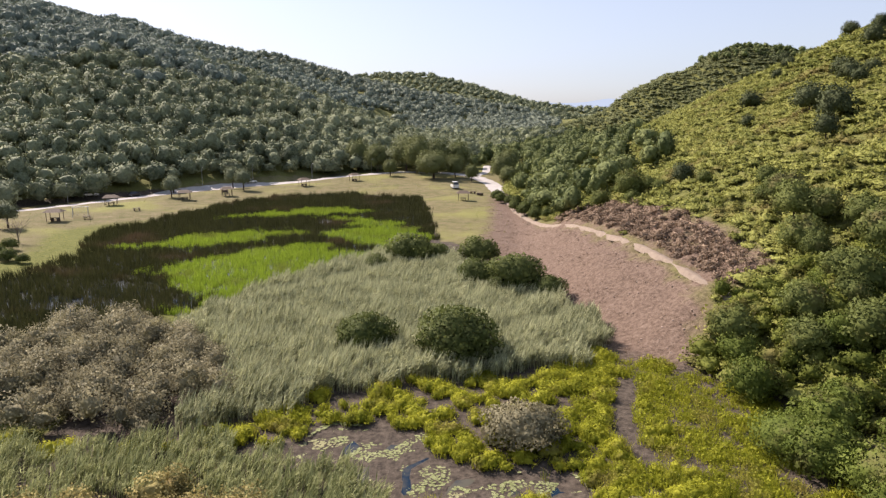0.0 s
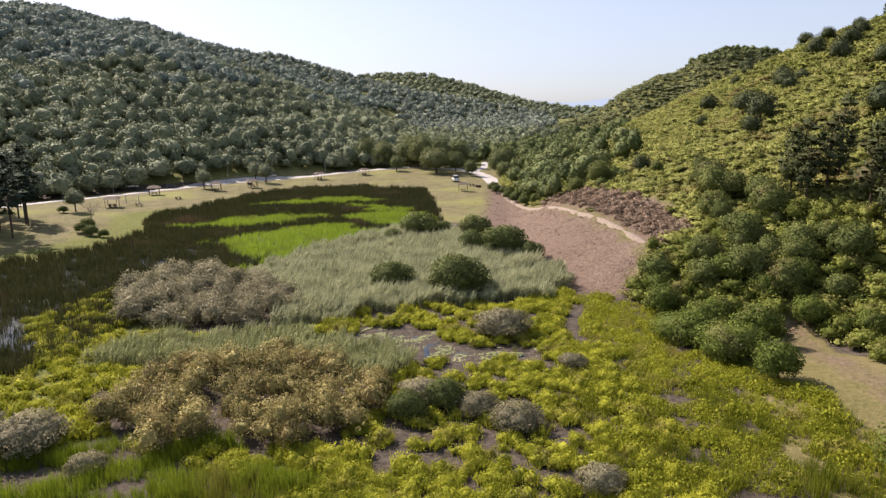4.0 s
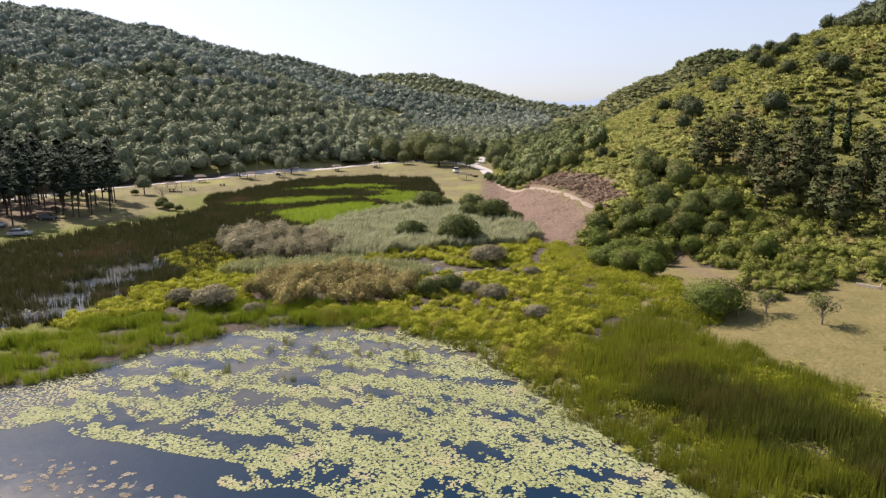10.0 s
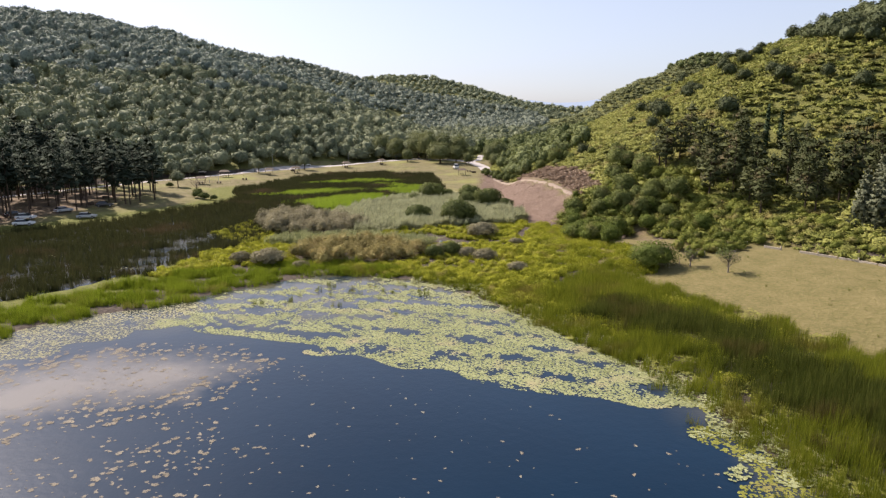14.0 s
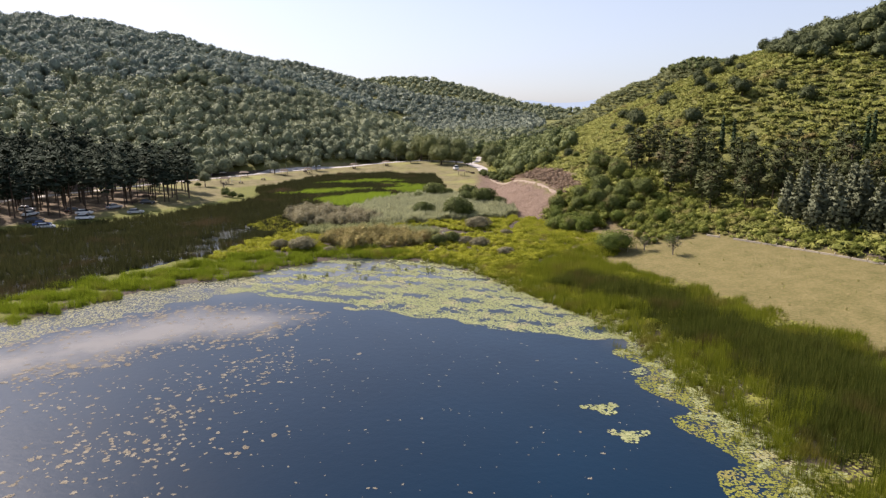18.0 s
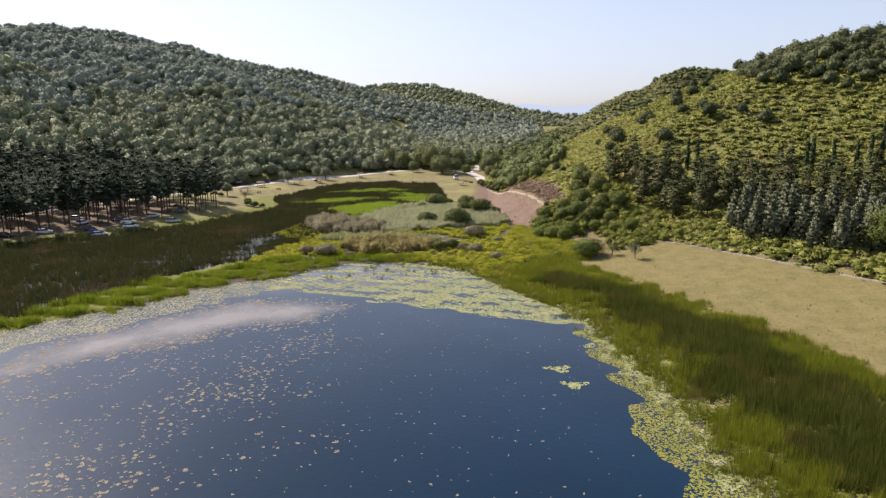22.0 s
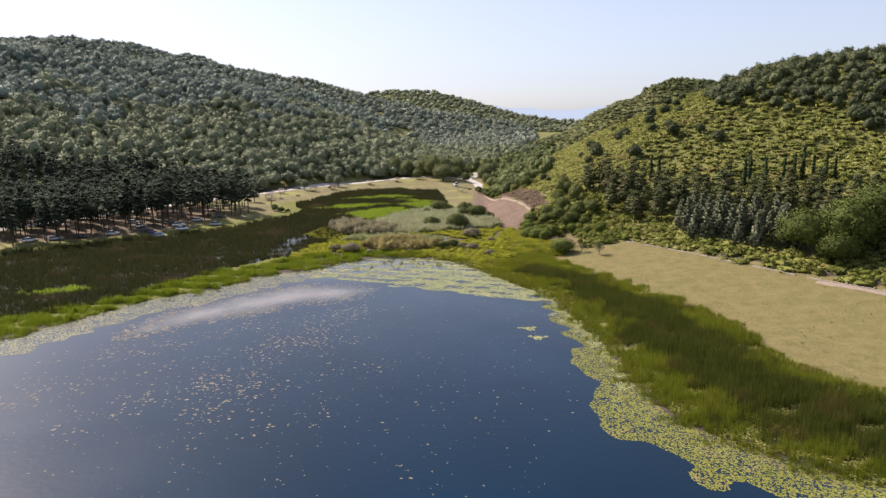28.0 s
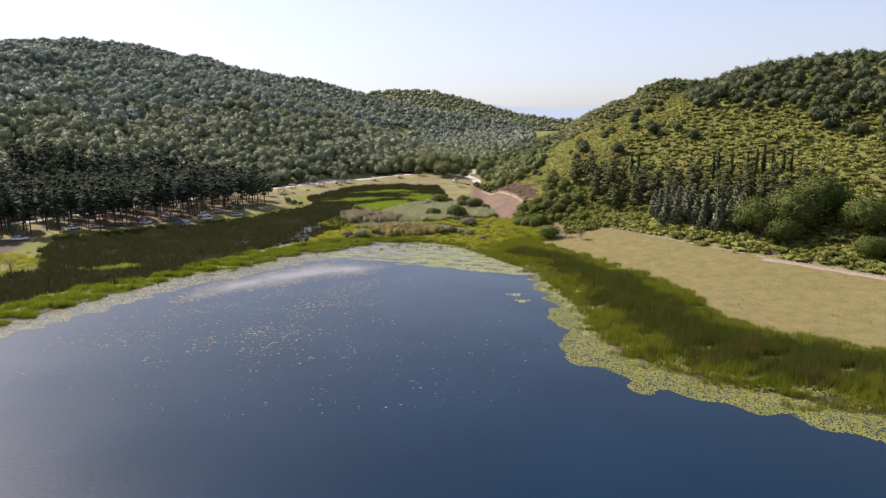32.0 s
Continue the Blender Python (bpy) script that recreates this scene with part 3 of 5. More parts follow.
def ball(r, c, rad, flat=0.8, rough=0.12):
    g = (1 + 5 ** 0.5) / 2
    v = np.array([(-1, g, 0), (1, g, 0), (-1, -g, 0), (1, -g, 0), (0, -1, g), (0, 1, g), (0, -1, -g), (0, 1, -g), (g, 0, -1), (g, 0, 1), (-g, 0, -1), (-g, 0, 1)], float)
    v /= np.linalg.norm(v[0])
    t = np.array([(0, 11, 5), (0, 5, 1), (0, 1, 7), (0, 7, 10), (0, 10, 11), (1, 5, 9), (5, 11, 4), (11, 10, 2), (10, 7, 6), (7, 1, 8), (3, 9, 4), (3, 4, 2),
                  (3, 2, 6), (3, 6, 8), (3, 8, 9), (4, 9, 5), (2, 4, 11), (6, 2, 10), (8, 6, 7), (9, 8, 1)])
    v = v * (rad * r.uniform(1 - rough, 1 + rough, (12, 1)))
    v[:, 2] *= flat
    return v + np.array(c), t


def kernel(r, c, rad, flat=0.8):
    """The dark inside of a small lump: an uneven octahedron."""
    v = np.array([(1, 0, 0), (-1, 0, 0), (0, 1, 0), (0, -1, 0), (0, 0, 1), (0, 0, -1)], float) * (rad * r.uniform(0.8, 1.1, (6, 1)))
    v[:, 2] *= flat
    t = np.array([(0, 2, 4), (2, 1, 4), (1, 3, 4), (3, 0, 4), (2, 0, 5), (1, 2, 5), (3, 1, 5), (0, 3, 5)])
    return v + np.array(c), t


def leaves(r, c, rad, n, leaf, flat=0.8, up=-0.35):
    """Small leaf clumps over a lump of the crown, facing outwards with some disorder."""
    n = 2 * n
    d = r.normal(size=(n * 3, 3))
    d /= np.linalg.norm(d, axis=1)[:, None]
    d = d[d[:, 2] > up][:n]
    m = len(d)
    p = d * rad * r.uniform(0.92, 1.07, (m, 1)) * np.array([1, 1, flat]) + np.array(c)
    nn = d + r.normal(size=(m, 3)) * 0.36
    nn /= np.linalg.norm(nn, axis=1)[:, None]
    u = np.cross(nn, r.normal(size=(m, 3)))
    u /= np.linalg.norm(u, axis=1)[:, None]
    w = np.cross(nn, u)
    s = leaf * r.uniform(0.6, 1.25, (m, 1))
    v = np.stack([p - u * s * 0.8 - nn * s * 0.2, p + u * s * 0.8, p + w * s * 1.5 + nn * s * 0.3], 1).reshape(-1, 3)
    return v, np.arange(3 * m).reshape(m, 3)


def crown(r, lumps, radius, height, low, lump, per, leaf, flat=0.8, core=0.86, fine=False):
    """A crown of uneven lumps between the heights low and height, with leaf clumps all over."""
    parts = []
    for i in range(lumps):
        a, d = i * 2.4 + r.uniform(-0.6, 0.6), radius * math.sqrt((i + 0.3) / lumps) * r.uniform(0.7, 1.1)
        k = d / radius
        top = height - (height - low) * 0.75 * k * k
        rad = lump * r.uniform(0.75, 1.2)
        z = r.uniform(low + rad * flat * 0.7, max(top - rad * flat, low + rad * flat * 0.75))
        c = (d * math.cos(a), d * math.sin(a), z)
        parts += [(ball if fine else kernel)(r, c, rad * core, flat), leaves(r, c, rad, per, leaf, flat)]
    return merge(*parts)


def globe(level):
    """Corners and triangles of a sphere split from an icosahedron."""
    v, t = ball(np.random.RandomState(0), (0, 0, 0), 1.0, 1.0, 0.0)
    v, t = [tuple(p) for p in v], t.tolist()
    for i in range(level):
        half, finer = {}, []

        def middle(a, b):
            key = (min(a, b), max(a, b))
            if key not in half:
                half[key] = len(v)
                m = np.array(v[a]) + np.array(v[b])
                v.append(tuple(m / np.linalg.norm(m)))
            return half[key]

        for a, b, c in t:
            ab, bc, ca = middle(a, b), middle(b, c), middle(c, a)
            finer += [(a, ab, ca), (b, bc, ab), (c, ca, bc), (ab, bc, ca)]
        t = finer
    return np.array(v), np.array(t)


GLOBES = [globe(i) for i in range(4)]


def dome(r, level, radius, low, high, lumps, n, leaf, lump=0.5, disorder=0.6, core=0.84):
    """A billowing crown: the outer skin of many overlapping lumps, with n leaf clumps over it."""
    d, t = GLOBES[level]
    k = np.arange(lumps) + 0.5
    up, a = 1 - 1.45 * k / lumps, k * 2.4 + r.uniform(-0.35, 0.35, lumps)
    c = np.stack([np.sqrt(1 - up * up) * np.cos(a), np.sqrt(1 - up * up) * np.sin(a), up], 1) * r.uniform(0.48, 0.68, (lumps, 1))
    size = lump * r.uniform(0.75, 1.15, lumps)

    def reach(e):
        """How far the skin lies along each direction, and which way it faces there."""
        b = e @ c.T
        q = size ** 2 - (c ** 2).sum(1) + b * b
        far = np.where(q > 0, b + np.sqrt(np.maximum(q, 0)), 0.55)
        k = far.argmax(1)
        far = np.maximum(far.max(1), 0.55)[:, None]
        return far, unit(unit(e * far - c[k]) + 0.35 * e)

    wide, mid = np.array([radius, radius, (high - low) * 0.56]), np.array([0, 0, low + (high - low) * 0.46])
    far, face = reach(d)
    skin = d * far * core * wide + mid
    t = t[d[t][:, :, 2].max(1) > -0.55]
    e = unit(r.normal(size=(n * 2, 3)))
    e = e[e[:, 2] > -0.5][:n]
    m = len(e)
    far, toward = reach(e)
    p = e * far * r.uniform(core + 0.03, 1.07, (m, 1)) * wide + mid
    nn = unit(toward + r.normal(size=(m, 3)) * disorder)
    u = unit(np.cross(nn, r.normal(size=(m, 3))))
    w = np.cross(nn, u)
    s = leaf * r.uniform(0.6, 1.3, (m, 1))
    fringe = np.stack([p - u * s * 0.8 - nn * s * 0.2, p + u * s * 0.8, p + w * s * 1.4 + nn * s * 0.35], 1).reshape(-1, 3)
    v, t = merge((skin, t), (fringe, np.arange(3 * m).reshape(m, 3)))
    return v, t, np.concatenate([face, np.repeat(unit(toward + 0.45 * nn), 3, axis=0)])


def stalk(pts, sides=5):
    """A tapered, bent stem through (x, y, z, radius) stations."""
    vs, ts = [], []
    for x, y, z, rad in pts:
        for i in range(sides):
            a = 6.283 * i / sides
            vs.append((x + rad * math.cos(a), y + rad * math.sin(a), z))
    for j in range(len(pts) - 1):
        for i in range(sides):
            a, b = j * sides + i, j * sides + (i + 1) % sides
            ts += [(a, b, b + sides), (a, b + sides, a + sides)]
    return np.array(vs, float), np.array(ts)

# ---- woods and scrub on the hills ----
R = np.random.RandomState(7)
OAKS = [dome(R, 1, 3.1 * w, 0.2, 5.9 * h, 11, 170, 0.42, 0.46) for w, h in ((1, 1), (0.85, 1.1), (1.1, 0.9), (0.95, 1), (1.05, 1.1), (0.8, 0.85), (1, 0.95))]
OAKS_FAR = [dome(R, 1, 3.6 * w, 0.2, 5.8 * h, 7, 66, 0.75) for w, h in ((1, 1), (0.85, 1.1), (1.1, 0.9), (0.95, 1), (0.8, 0.85))]
MOUNDS = [dome(R, 0, 1.1 * w, -0.2, 0.85 * h, 6, 72, 0.15, 0.5, 0.8, 0.75) for w, h in ((1, 1), (0.8, 1.1), (1.15, 0.8), (0.9, 0.7), (1, 0.9))]
MOUNDS_FAR = [dome(R, 0, 1.3 * w, -0.2, 0.8 * h, 5, 44, 0.24, 0.5, 0.8, 0.75) for w, h in ((1, 1), (0.8, 1.1), (1.15, 0.8), (0.9, 0.7))]
MOUNDS, MOUNDS_FAR = ([(v, t, unit(n + np.array([0, 0, 0.9]))) for v, t, n in kind] for kind in (MOUNDS, MOUNDS_FAR))   # heath cushions face the sky
SHRUBS = [dome(R, 1, 1.6 * w, -0.1, 2.2 * h, 9, 300, 0.14, 0.46, 0.7, 0.74) for w, h in ((1, 1), (0.8, 1.1), (1.15, 0.8), (0.9, 0.9))]


def woods(x0, x1, y0, y1, step, seed, keep, lift=0.0):
    """Places on a shaken grid, kept where the rule says."""
    r = np.random.RandomState(seed)
    x, y = np.meshgrid(np.arange(x0, x1, step), np.arange(y0, y1, step))
    x, y = (x + r.uniform(-0.46, 0.46, x.shape) * step).ravel(), (y + r.uniform(-0.46, 0.46, y.shape) * step).ravel()
    ok = keep(x, y, r)
    return x[ok], y[ok], r


GROVE_BACK = [(-142, 118), (-122, 146), (-132, 170), (-152, 158), (-176, 142), (-206, 124), (-206, 80), (-186, 24), (-166, 72)]


def wood_side(x, y):
    """How far behind the road, on the wooded side."""
    d, side, _ = to_line(x, y, [(-260, -160)] + ROAD[:12] + [(14, 268), (22, 310), (60, 400)])
    return -d * side


def right_wood(x, y):
    """Where the trees thicken on the lower slope of the scrub hill, up the valley."""
    _, s = hills(x, y)
    return (s > 4) & (s < np.minimum(22 + 0.22 * (y - 118), 46) + 9 * waves(x, y, 26, 21)) & (y > 118)


x, y, r = woods(-480, 110, 40, 470, 5.3, 31, lambda x, y, r: (wood_side(x, y) > 7) & (np.hypot(x, y) > 100) & (inside(x, y, GROVE_BACK) < 1)
                & (hills(x, y)[1] < -6) & (x > -0.78 * (y + 215)))
# trees on the higher ground take the leaf colour with painted haze
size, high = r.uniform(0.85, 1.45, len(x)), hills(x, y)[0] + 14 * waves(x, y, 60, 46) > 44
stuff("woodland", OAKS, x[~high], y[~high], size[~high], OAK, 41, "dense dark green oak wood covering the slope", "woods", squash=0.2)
stuff("woodland", OAKS, x[high], y[high], size[high], OAK_UPPER_HAZE, 36, "oak wood high on the slope, haze painted into its leaves", "woods", squash=0.2)
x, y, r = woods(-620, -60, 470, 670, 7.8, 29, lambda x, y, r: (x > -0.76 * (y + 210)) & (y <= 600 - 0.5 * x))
stuff("woodland", OAKS_FAR, x, y, r.uniform(0.95, 1.35, len(x)), OAK_UPPER_HAZE, 39, "dense green woods on the upper slope", "woods")
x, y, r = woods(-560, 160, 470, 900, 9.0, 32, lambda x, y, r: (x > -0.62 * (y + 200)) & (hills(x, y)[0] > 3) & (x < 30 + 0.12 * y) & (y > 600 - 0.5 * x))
stuff("woodland", OAKS_FAR, x, y, r.uniform(1.0, 1.5, len(x)), OAK_FAR_HAZE, 42, "distant green woods along the ridge", "woods")
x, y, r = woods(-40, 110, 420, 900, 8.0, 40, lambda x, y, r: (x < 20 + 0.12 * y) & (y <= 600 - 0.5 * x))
stuff("woodland", OAKS_FAR, x, y, r.uniform(0.9, 1.3, len(x)), OAK_FAR_HAZE, 50, "green woods in the bottom of the valley", "woods")
x, y, r = woods(-420, 420, 930, 1180, 10.5, 33, lambda x, y, r: hills(x, y)[0] > 3)
stuff("woodland", OAKS_FAR, x, y, r.uniform(1.1, 1.6, len(x)), OAK, 43, "dark woods on the hill closing the valley", "woods")
x, y, r = woods(16, 330, 118, 640, 5.8, 34, lambda x, y, r: ((right_wood(x, y) & (y < 420)) | ((y > 420) & (ridge(x, y, HILL_BACK, 0.78) > 6)
                & (0.35 * waves(x, y, 50, 23) + 1.0 * smooth(58, 76, hills(x, y)[0]) * smooth(190, 235, x) + 0.8 * smooth(24, 10, hills(x, y)[0]) > 0.7))) & (r.uniform(0, 1, x.shape) < 0.9))
stuff("woodland", OAKS, x, y, r.uniform(0.55, 1.05, len(x)), OAK_GREEN, 44, "broadleaved trees thickening up the valley side", "woods", squash=0.25)


x, y, r = woods(0, 120, 255, 480, 6.0, 28, lambda x, y, r: (inside(x, y, [(12, 272), (22, 258), (34, 290), (60, 335), (110, 425), (95, 480), (30, 470), (0, 330)]) > 0) & (to_line(x, y, LANE)[0] > 4.5))
stuff("woodland", OAKS, x, y, r.uniform(0.7, 1.2, len(x)), OAK_GREEN, 40, "green trees filling the valley bottom", "woods")


def dark_top(x, y):
    """Where dark oaks take over from the scrub on the near hill."""
    h, s = hills(x, y)
    return (s > 92 + 8 * waves(x, y, 30, 22) + 0.45 * np.maximum(y - 110, 0) - 0.3 * np.maximum(60 - y, 0)) & (h > 20)


def scrub_here(x, y, r):
    h, s = hills(x, y)
    return (s > 0.3) & (inside(x, y, EARTH) < 0) & (inside(x, y, EARTH_PATH) < 0.3) & (to_line(x, y, TRACK)[0] > 1.2) & (to_line(x, y, BANK)[0] > 3.4)


x, y, r = woods(14, 112, -60, 260, 1.5, 35, lambda x, y, r: scrub_here(x, y, r) & (x < 62 + 0.12 * y) & (x < 62 + 0.5 * y + 40))
stuff("hill_scrub", MOUNDS, x, y, r.uniform(0.75, 1.4, len(x)) * np.where(r.uniform(0, 1, len(x)) < 0.06, 1.3, 1), SCRUB, 45,
      "low yellow-green heath scrub on the steep hillside", "scrub", squash=0.3)
x, y, r = woods(50, 220, -60, 260, 2.3, 36, lambda x, y, r: scrub_here(x, y, r) & (x >= 62 + 0.12 * y) & (hills(x, y)[1] < 135))
stuff("hill_scrub", MOUNDS_FAR, x, y, r.uniform(0.95, 1.85, len(x)), SCRUB, 46, "low yellow-green scrub higher on the hill", "scrub", squash=0.3)
x, y, r = woods(100, 420, -60, 360, 7.5, 30, lambda x, y, r: scrub_here(x, y, r) & (hills(x, y)[1] >= 125) & (y > 225))
stuff("hill_scrub", MOUNDS_FAR, x, y, r.uniform(2.8, 4.2, len(x)), SCRUB, 38, "green scrub round the hilltop", "scrub", squash=0.3)
x, y, r = woods(60, 420, 380, 610, 3.7, 37, lambda x, y, r: (ridge(x, y, HILL_BACK, 0.78) > 4) & (y < 590))
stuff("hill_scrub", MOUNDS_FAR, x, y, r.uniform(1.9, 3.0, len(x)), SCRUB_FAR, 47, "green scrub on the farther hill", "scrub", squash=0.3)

# dark wood on the shoulder of the near hill
x, y, r = woods(90, 240, -60, 235, 4.9, 38, lambda x, y, r: dark_top(x, y) & (hills(x, y)[1] < 200) & (waves(x, y, 17, 55) + r.uniform(-0.3, 0.3, x.shape) + 0.05 * (hills(x, y)[1] - 92 - 0.45 * np.maximum(y - 110, 0)) > -0.3))
stuff("woodland", OAKS, x, y, r.uniform(0.55, 1.05, len(x)), OAK_DARK, 48, "dark oaks crowding the hilltop", "woods")

# tangled bushes along the foot of the hill
x, y, r = woods(14, 120, -110, 62, 1.9, 39, lambda x, y, r: (hills(x, y)[1] > 0.5) & (hills(x, y)[1] < 11 + 5 * waves(x, y, 14, 24) + 12 * smooth(20, 45, y))
                & (inside(x, y, EARTH_PATH) < 0.5) & (inside(x, y, EARTH) < 0) & (to_line(x, y, FENCE)[0] > 2.6))
stuff("bramble_bank", SHRUBS, x, y, r.uniform(0.35, 0.8, len(x)) + 0.35 * smooth(22, 40, y), BRAMBLE, 49, "tangled bright green brambles along the field edge", "bushes")

TONGUE = [(33.5, 11), (37, 11.5), (43, 13.5), (48, 17), (50, 20), (45, 27), (40, 32), (37, 27), (38.5, 20), (35, 17)]
x, y = scatter(TONGUE, 0.75, 67, lambda x, y, r: (to_line(x, y, FENCE)[0] > 1.4) & (inside(x, y, EARTH_PATH) < 1.0))
stuff("bramble_bank", SHRUBS, x, y, R.uniform(0.35, 0.85, len(x)), BRAMBLE, 67, "low green brambles at the corner of the field", "bushes")

# ---- reeds, sedges and water plants ----
TALL = [stems(R, 24, 0.5, 1.75, 0.05, 0.17, 0.4) for i in range(6)]
PLUMED = [leafy_stems(R, 6, 0.45, 1.7, 6) for i in range(6)]
HERBS = [merge(stems(R, 22, 0.42, 0.6, 0.07, 0.5), leaves(R, (0, 0, 0.1), 0.42, 10, 0.085, 0.9, 0.1)) for i in range(5)]
TALL_COARSE = [stems(R, 13, 0.65, 1.9, 0.12, 0.16, 0.4) for i in range(5)]
SHORT = [blades(R, 8, 0.32, 0.95, 0.07, 0.45) for i in range(5)]
TUSSOCKS = [merge(crown(R, 3, 0.36, 0.7, 0.0, 0.42, 20, 0.07, 0.8, 0.8), stems(R, 36, 0.5, 0.85, 0.05, 0.4)) for i in range(5)]

POOLS = [[(-61, 115), (-53, 125), (-40, 133), (-30, 131), (-35, 122), (-46, 113)], [(-57, 149), (-45, 160), (-30, 169), (-20, 160), (-27, 154), (-43, 151)],
         [(-27, 152), (-16, 146), (-6, 134), (-3, 119), (-9, 109), (-17, 118), (-28, 125), (-20, 137)],
         [(-47, 97), (-39, 108), (-29, 117), (-16, 111), (-9, 101), (-16, 92), (-23, 85), (-29, 78), (-36, 81)],
         [(-38, 73), (-30, 76), (-28, 72), (-34, 69)], [(-98, -30), (-90, -22), (-82, -26), (-90, -34)]]


def lime_here(x, y):
    """The bright green beds inside the dark reeds."""
    ragged = 2.2 * waves(x, y, 12, 26) + 1.1 * waves(x, y, 4, 57)
    return np.maximum(np.maximum.reduce([inside(x, y, p) for p in POOLS[:5]]) + ragged, inside(x, y, POOLS[5]) + ragged - 1.5) > 0


x, y = scatter(GREY_1, 6.0, 51, lambda x, y, r: (inside(x, y, BROWN_1) < 0))
stuff("reed_bed", PLUMED, x, y, np.clip(0.95 + 0.15 * waves(x, y, 8, 25), 0.6, 1.25), REED_GREY, 51, "grey-green common reeds bending in the breeze", "reeds", turn=0.9, how="")
x, y = scatter(GREY_2, 6.0, 52)
stuff("reed_bed", PLUMED, x, y, 0.85, REED_MARSH, 52, "grey-green common reeds beside the brown bushes", "reeds", turn=0.9, how="")
x, y = scatter(BELT, 5.2, 53, lambda x, y, r: waves(x, y, 9, 27) + 0.5 * r.uniform(-1, 1, x.shape) > -0.95 + 0.25 * (inside(x, y, BELT) < 4) + 0.2 * smooth(-50, -20, y) + 0.5 * waves(x, y, 3.5, 47))
olive = inside(x, y, BELT) + 3.5 * waves(x, y, 18, 41) + 2.0 * waves(x, y, 5, 56) + R.normal(size=len(x)) * 1.4 > 5.2 + 12 * smooth(-22, 4, y)
tall = np.clip(0.62 + 0.06 * inside(x, y, BELT) + 0.2 * waves(x, y, 13, 28), 0.4, 1.25)
stuff("reed_bed", TALL, x[~olive], y[~olive], tall[~olive], REED, 53, "green reeds in a belt between lake and field", "reeds", turn=0.9, how="")
stuff("reed_bed", TALL, x[olive], y[olive], tall[olive], REED_OLIVE, 60, "olive-brown older reeds behind the green fringe", "reeds", turn=0.9, how="")
x, y = scatter(STRIP, 7.5, 54, edge=-1.0, keep=lambda x, y, r: waves(x, y, 6, 29) + 0.3 * r.uniform(-1, 1, x.shape) > -0.45)
stuff("reed_bed", TALL, x, y, np.clip(0.55 + 0.35 * waves(x, y, 6, 29), 0.3, 1.0), REED_SHORE, 54, "bright green sedges along the lake shore", "reeds", how="")
x, y = scatter(DARK, 2.5, 55, lambda x, y, r: ~lime_here(x, y) & (waves(x, y, 13, 31) + 0.8 * smooth(40, 70, y) + 0.9 * smooth(-50, -62, x) + r.uniform(-0.6, 0.6, x.shape) > -0.1))
stuff("reed_bed", TALL_COARSE, x, y, 0.8, REED_DARK, 55, "dark brown-green rushes standing in shallow water", "reeds", how="")
x, y = scatter(DARK, 4.2, 56, lambda x, y, r: lime_here(x, y))
stuff("reed_bed", TALL_COARSE, x, y, 0.6, REED_LIME, 56, "bright lime green reeds in the upper pond", "reeds", how="")

MARSH = [(-48, 9), (-44, 8), (-36, 13), (-26, 17), (-12, 14), (-6, 9), (0, 4), (6, 1), (13, 5), (18, 10), (23, 12), (27, 7), (30, 9), (29, 22), (26, 30), (28, 44), (23, 54), (15, 60),
         (10, 54), (-7, 50), (-15, 45), (-24, 40), (-36, 42), (-47, 58), (-50, 45), (-40, 33), (-45, 20)]


def open_marsh(x, y):
    return (inside(x, y, BROWN_2) < 0) & (inside(x, y, GREY_2) < 0) & (inside(x, y, BROWN_1) < 0) & (inside(x, y, MUD) < -0.3)


CHANNEL = [(16, 52), (14, 47), (13, 42), (13.5, 38)]
x, y = scatter(MARSH, 2.8, 57, lambda x, y, r: open_marsh(x, y) & (x < 16) & (waves(x, y, 3.2, 32) + 0.5 * waves(x, y, 9, 42) > 0.0) & (to_line(x, y, CHANNEL)[0] > 1.3))
near = (np.abs(x) < 13) & (y > 24) & (y < 47)
pick = np.nonzero(near)[0][:280]
rest = np.ones(len(x), bool)
rest[pick] = False
stuff("sedge_tussocks", TUSSOCKS, x[rest], y[rest], np.clip(0.9 + 0.4 * waves(x[rest], y[rest], 3.2, 32), 0.55, 1.5), SEDGE, 57, "yellow-green sedge tussocks crowding the marsh", "sedge", squash=0.35)
x2, y2 = scatter(MARSH, 4.2, 58, lambda x, y, r: open_marsh(x, y) & ((x > 10) | (waves(x, y, 5, 32) > 0.75)) & (to_line(x, y, CHANNEL)[0] > 1.0) & (waves(x, y, 6, 36) > -0.75))
stuff("marsh_herbs", HERBS, x2, y2, np.clip(1.1 + 0.4 * waves(x2, y2, 7, 37), 0.6, 1.8), SEDGE, 58, "yellow-green leafy marsh herbs under the hill", "herbs", squash=0.35, how="")
x2, y2 = scatter(MARSH, 3.0, 59, lambda x, y, r: (x > 6) & (y < 40) & (waves(x, y, 9, 38) > -0.25 + 0.03 * (y - 8)))
stuff("reed_bed", TALL, x2, y2, 0.6, REED, 59, "short green reeds at the head of the bay", "reeds", how="")

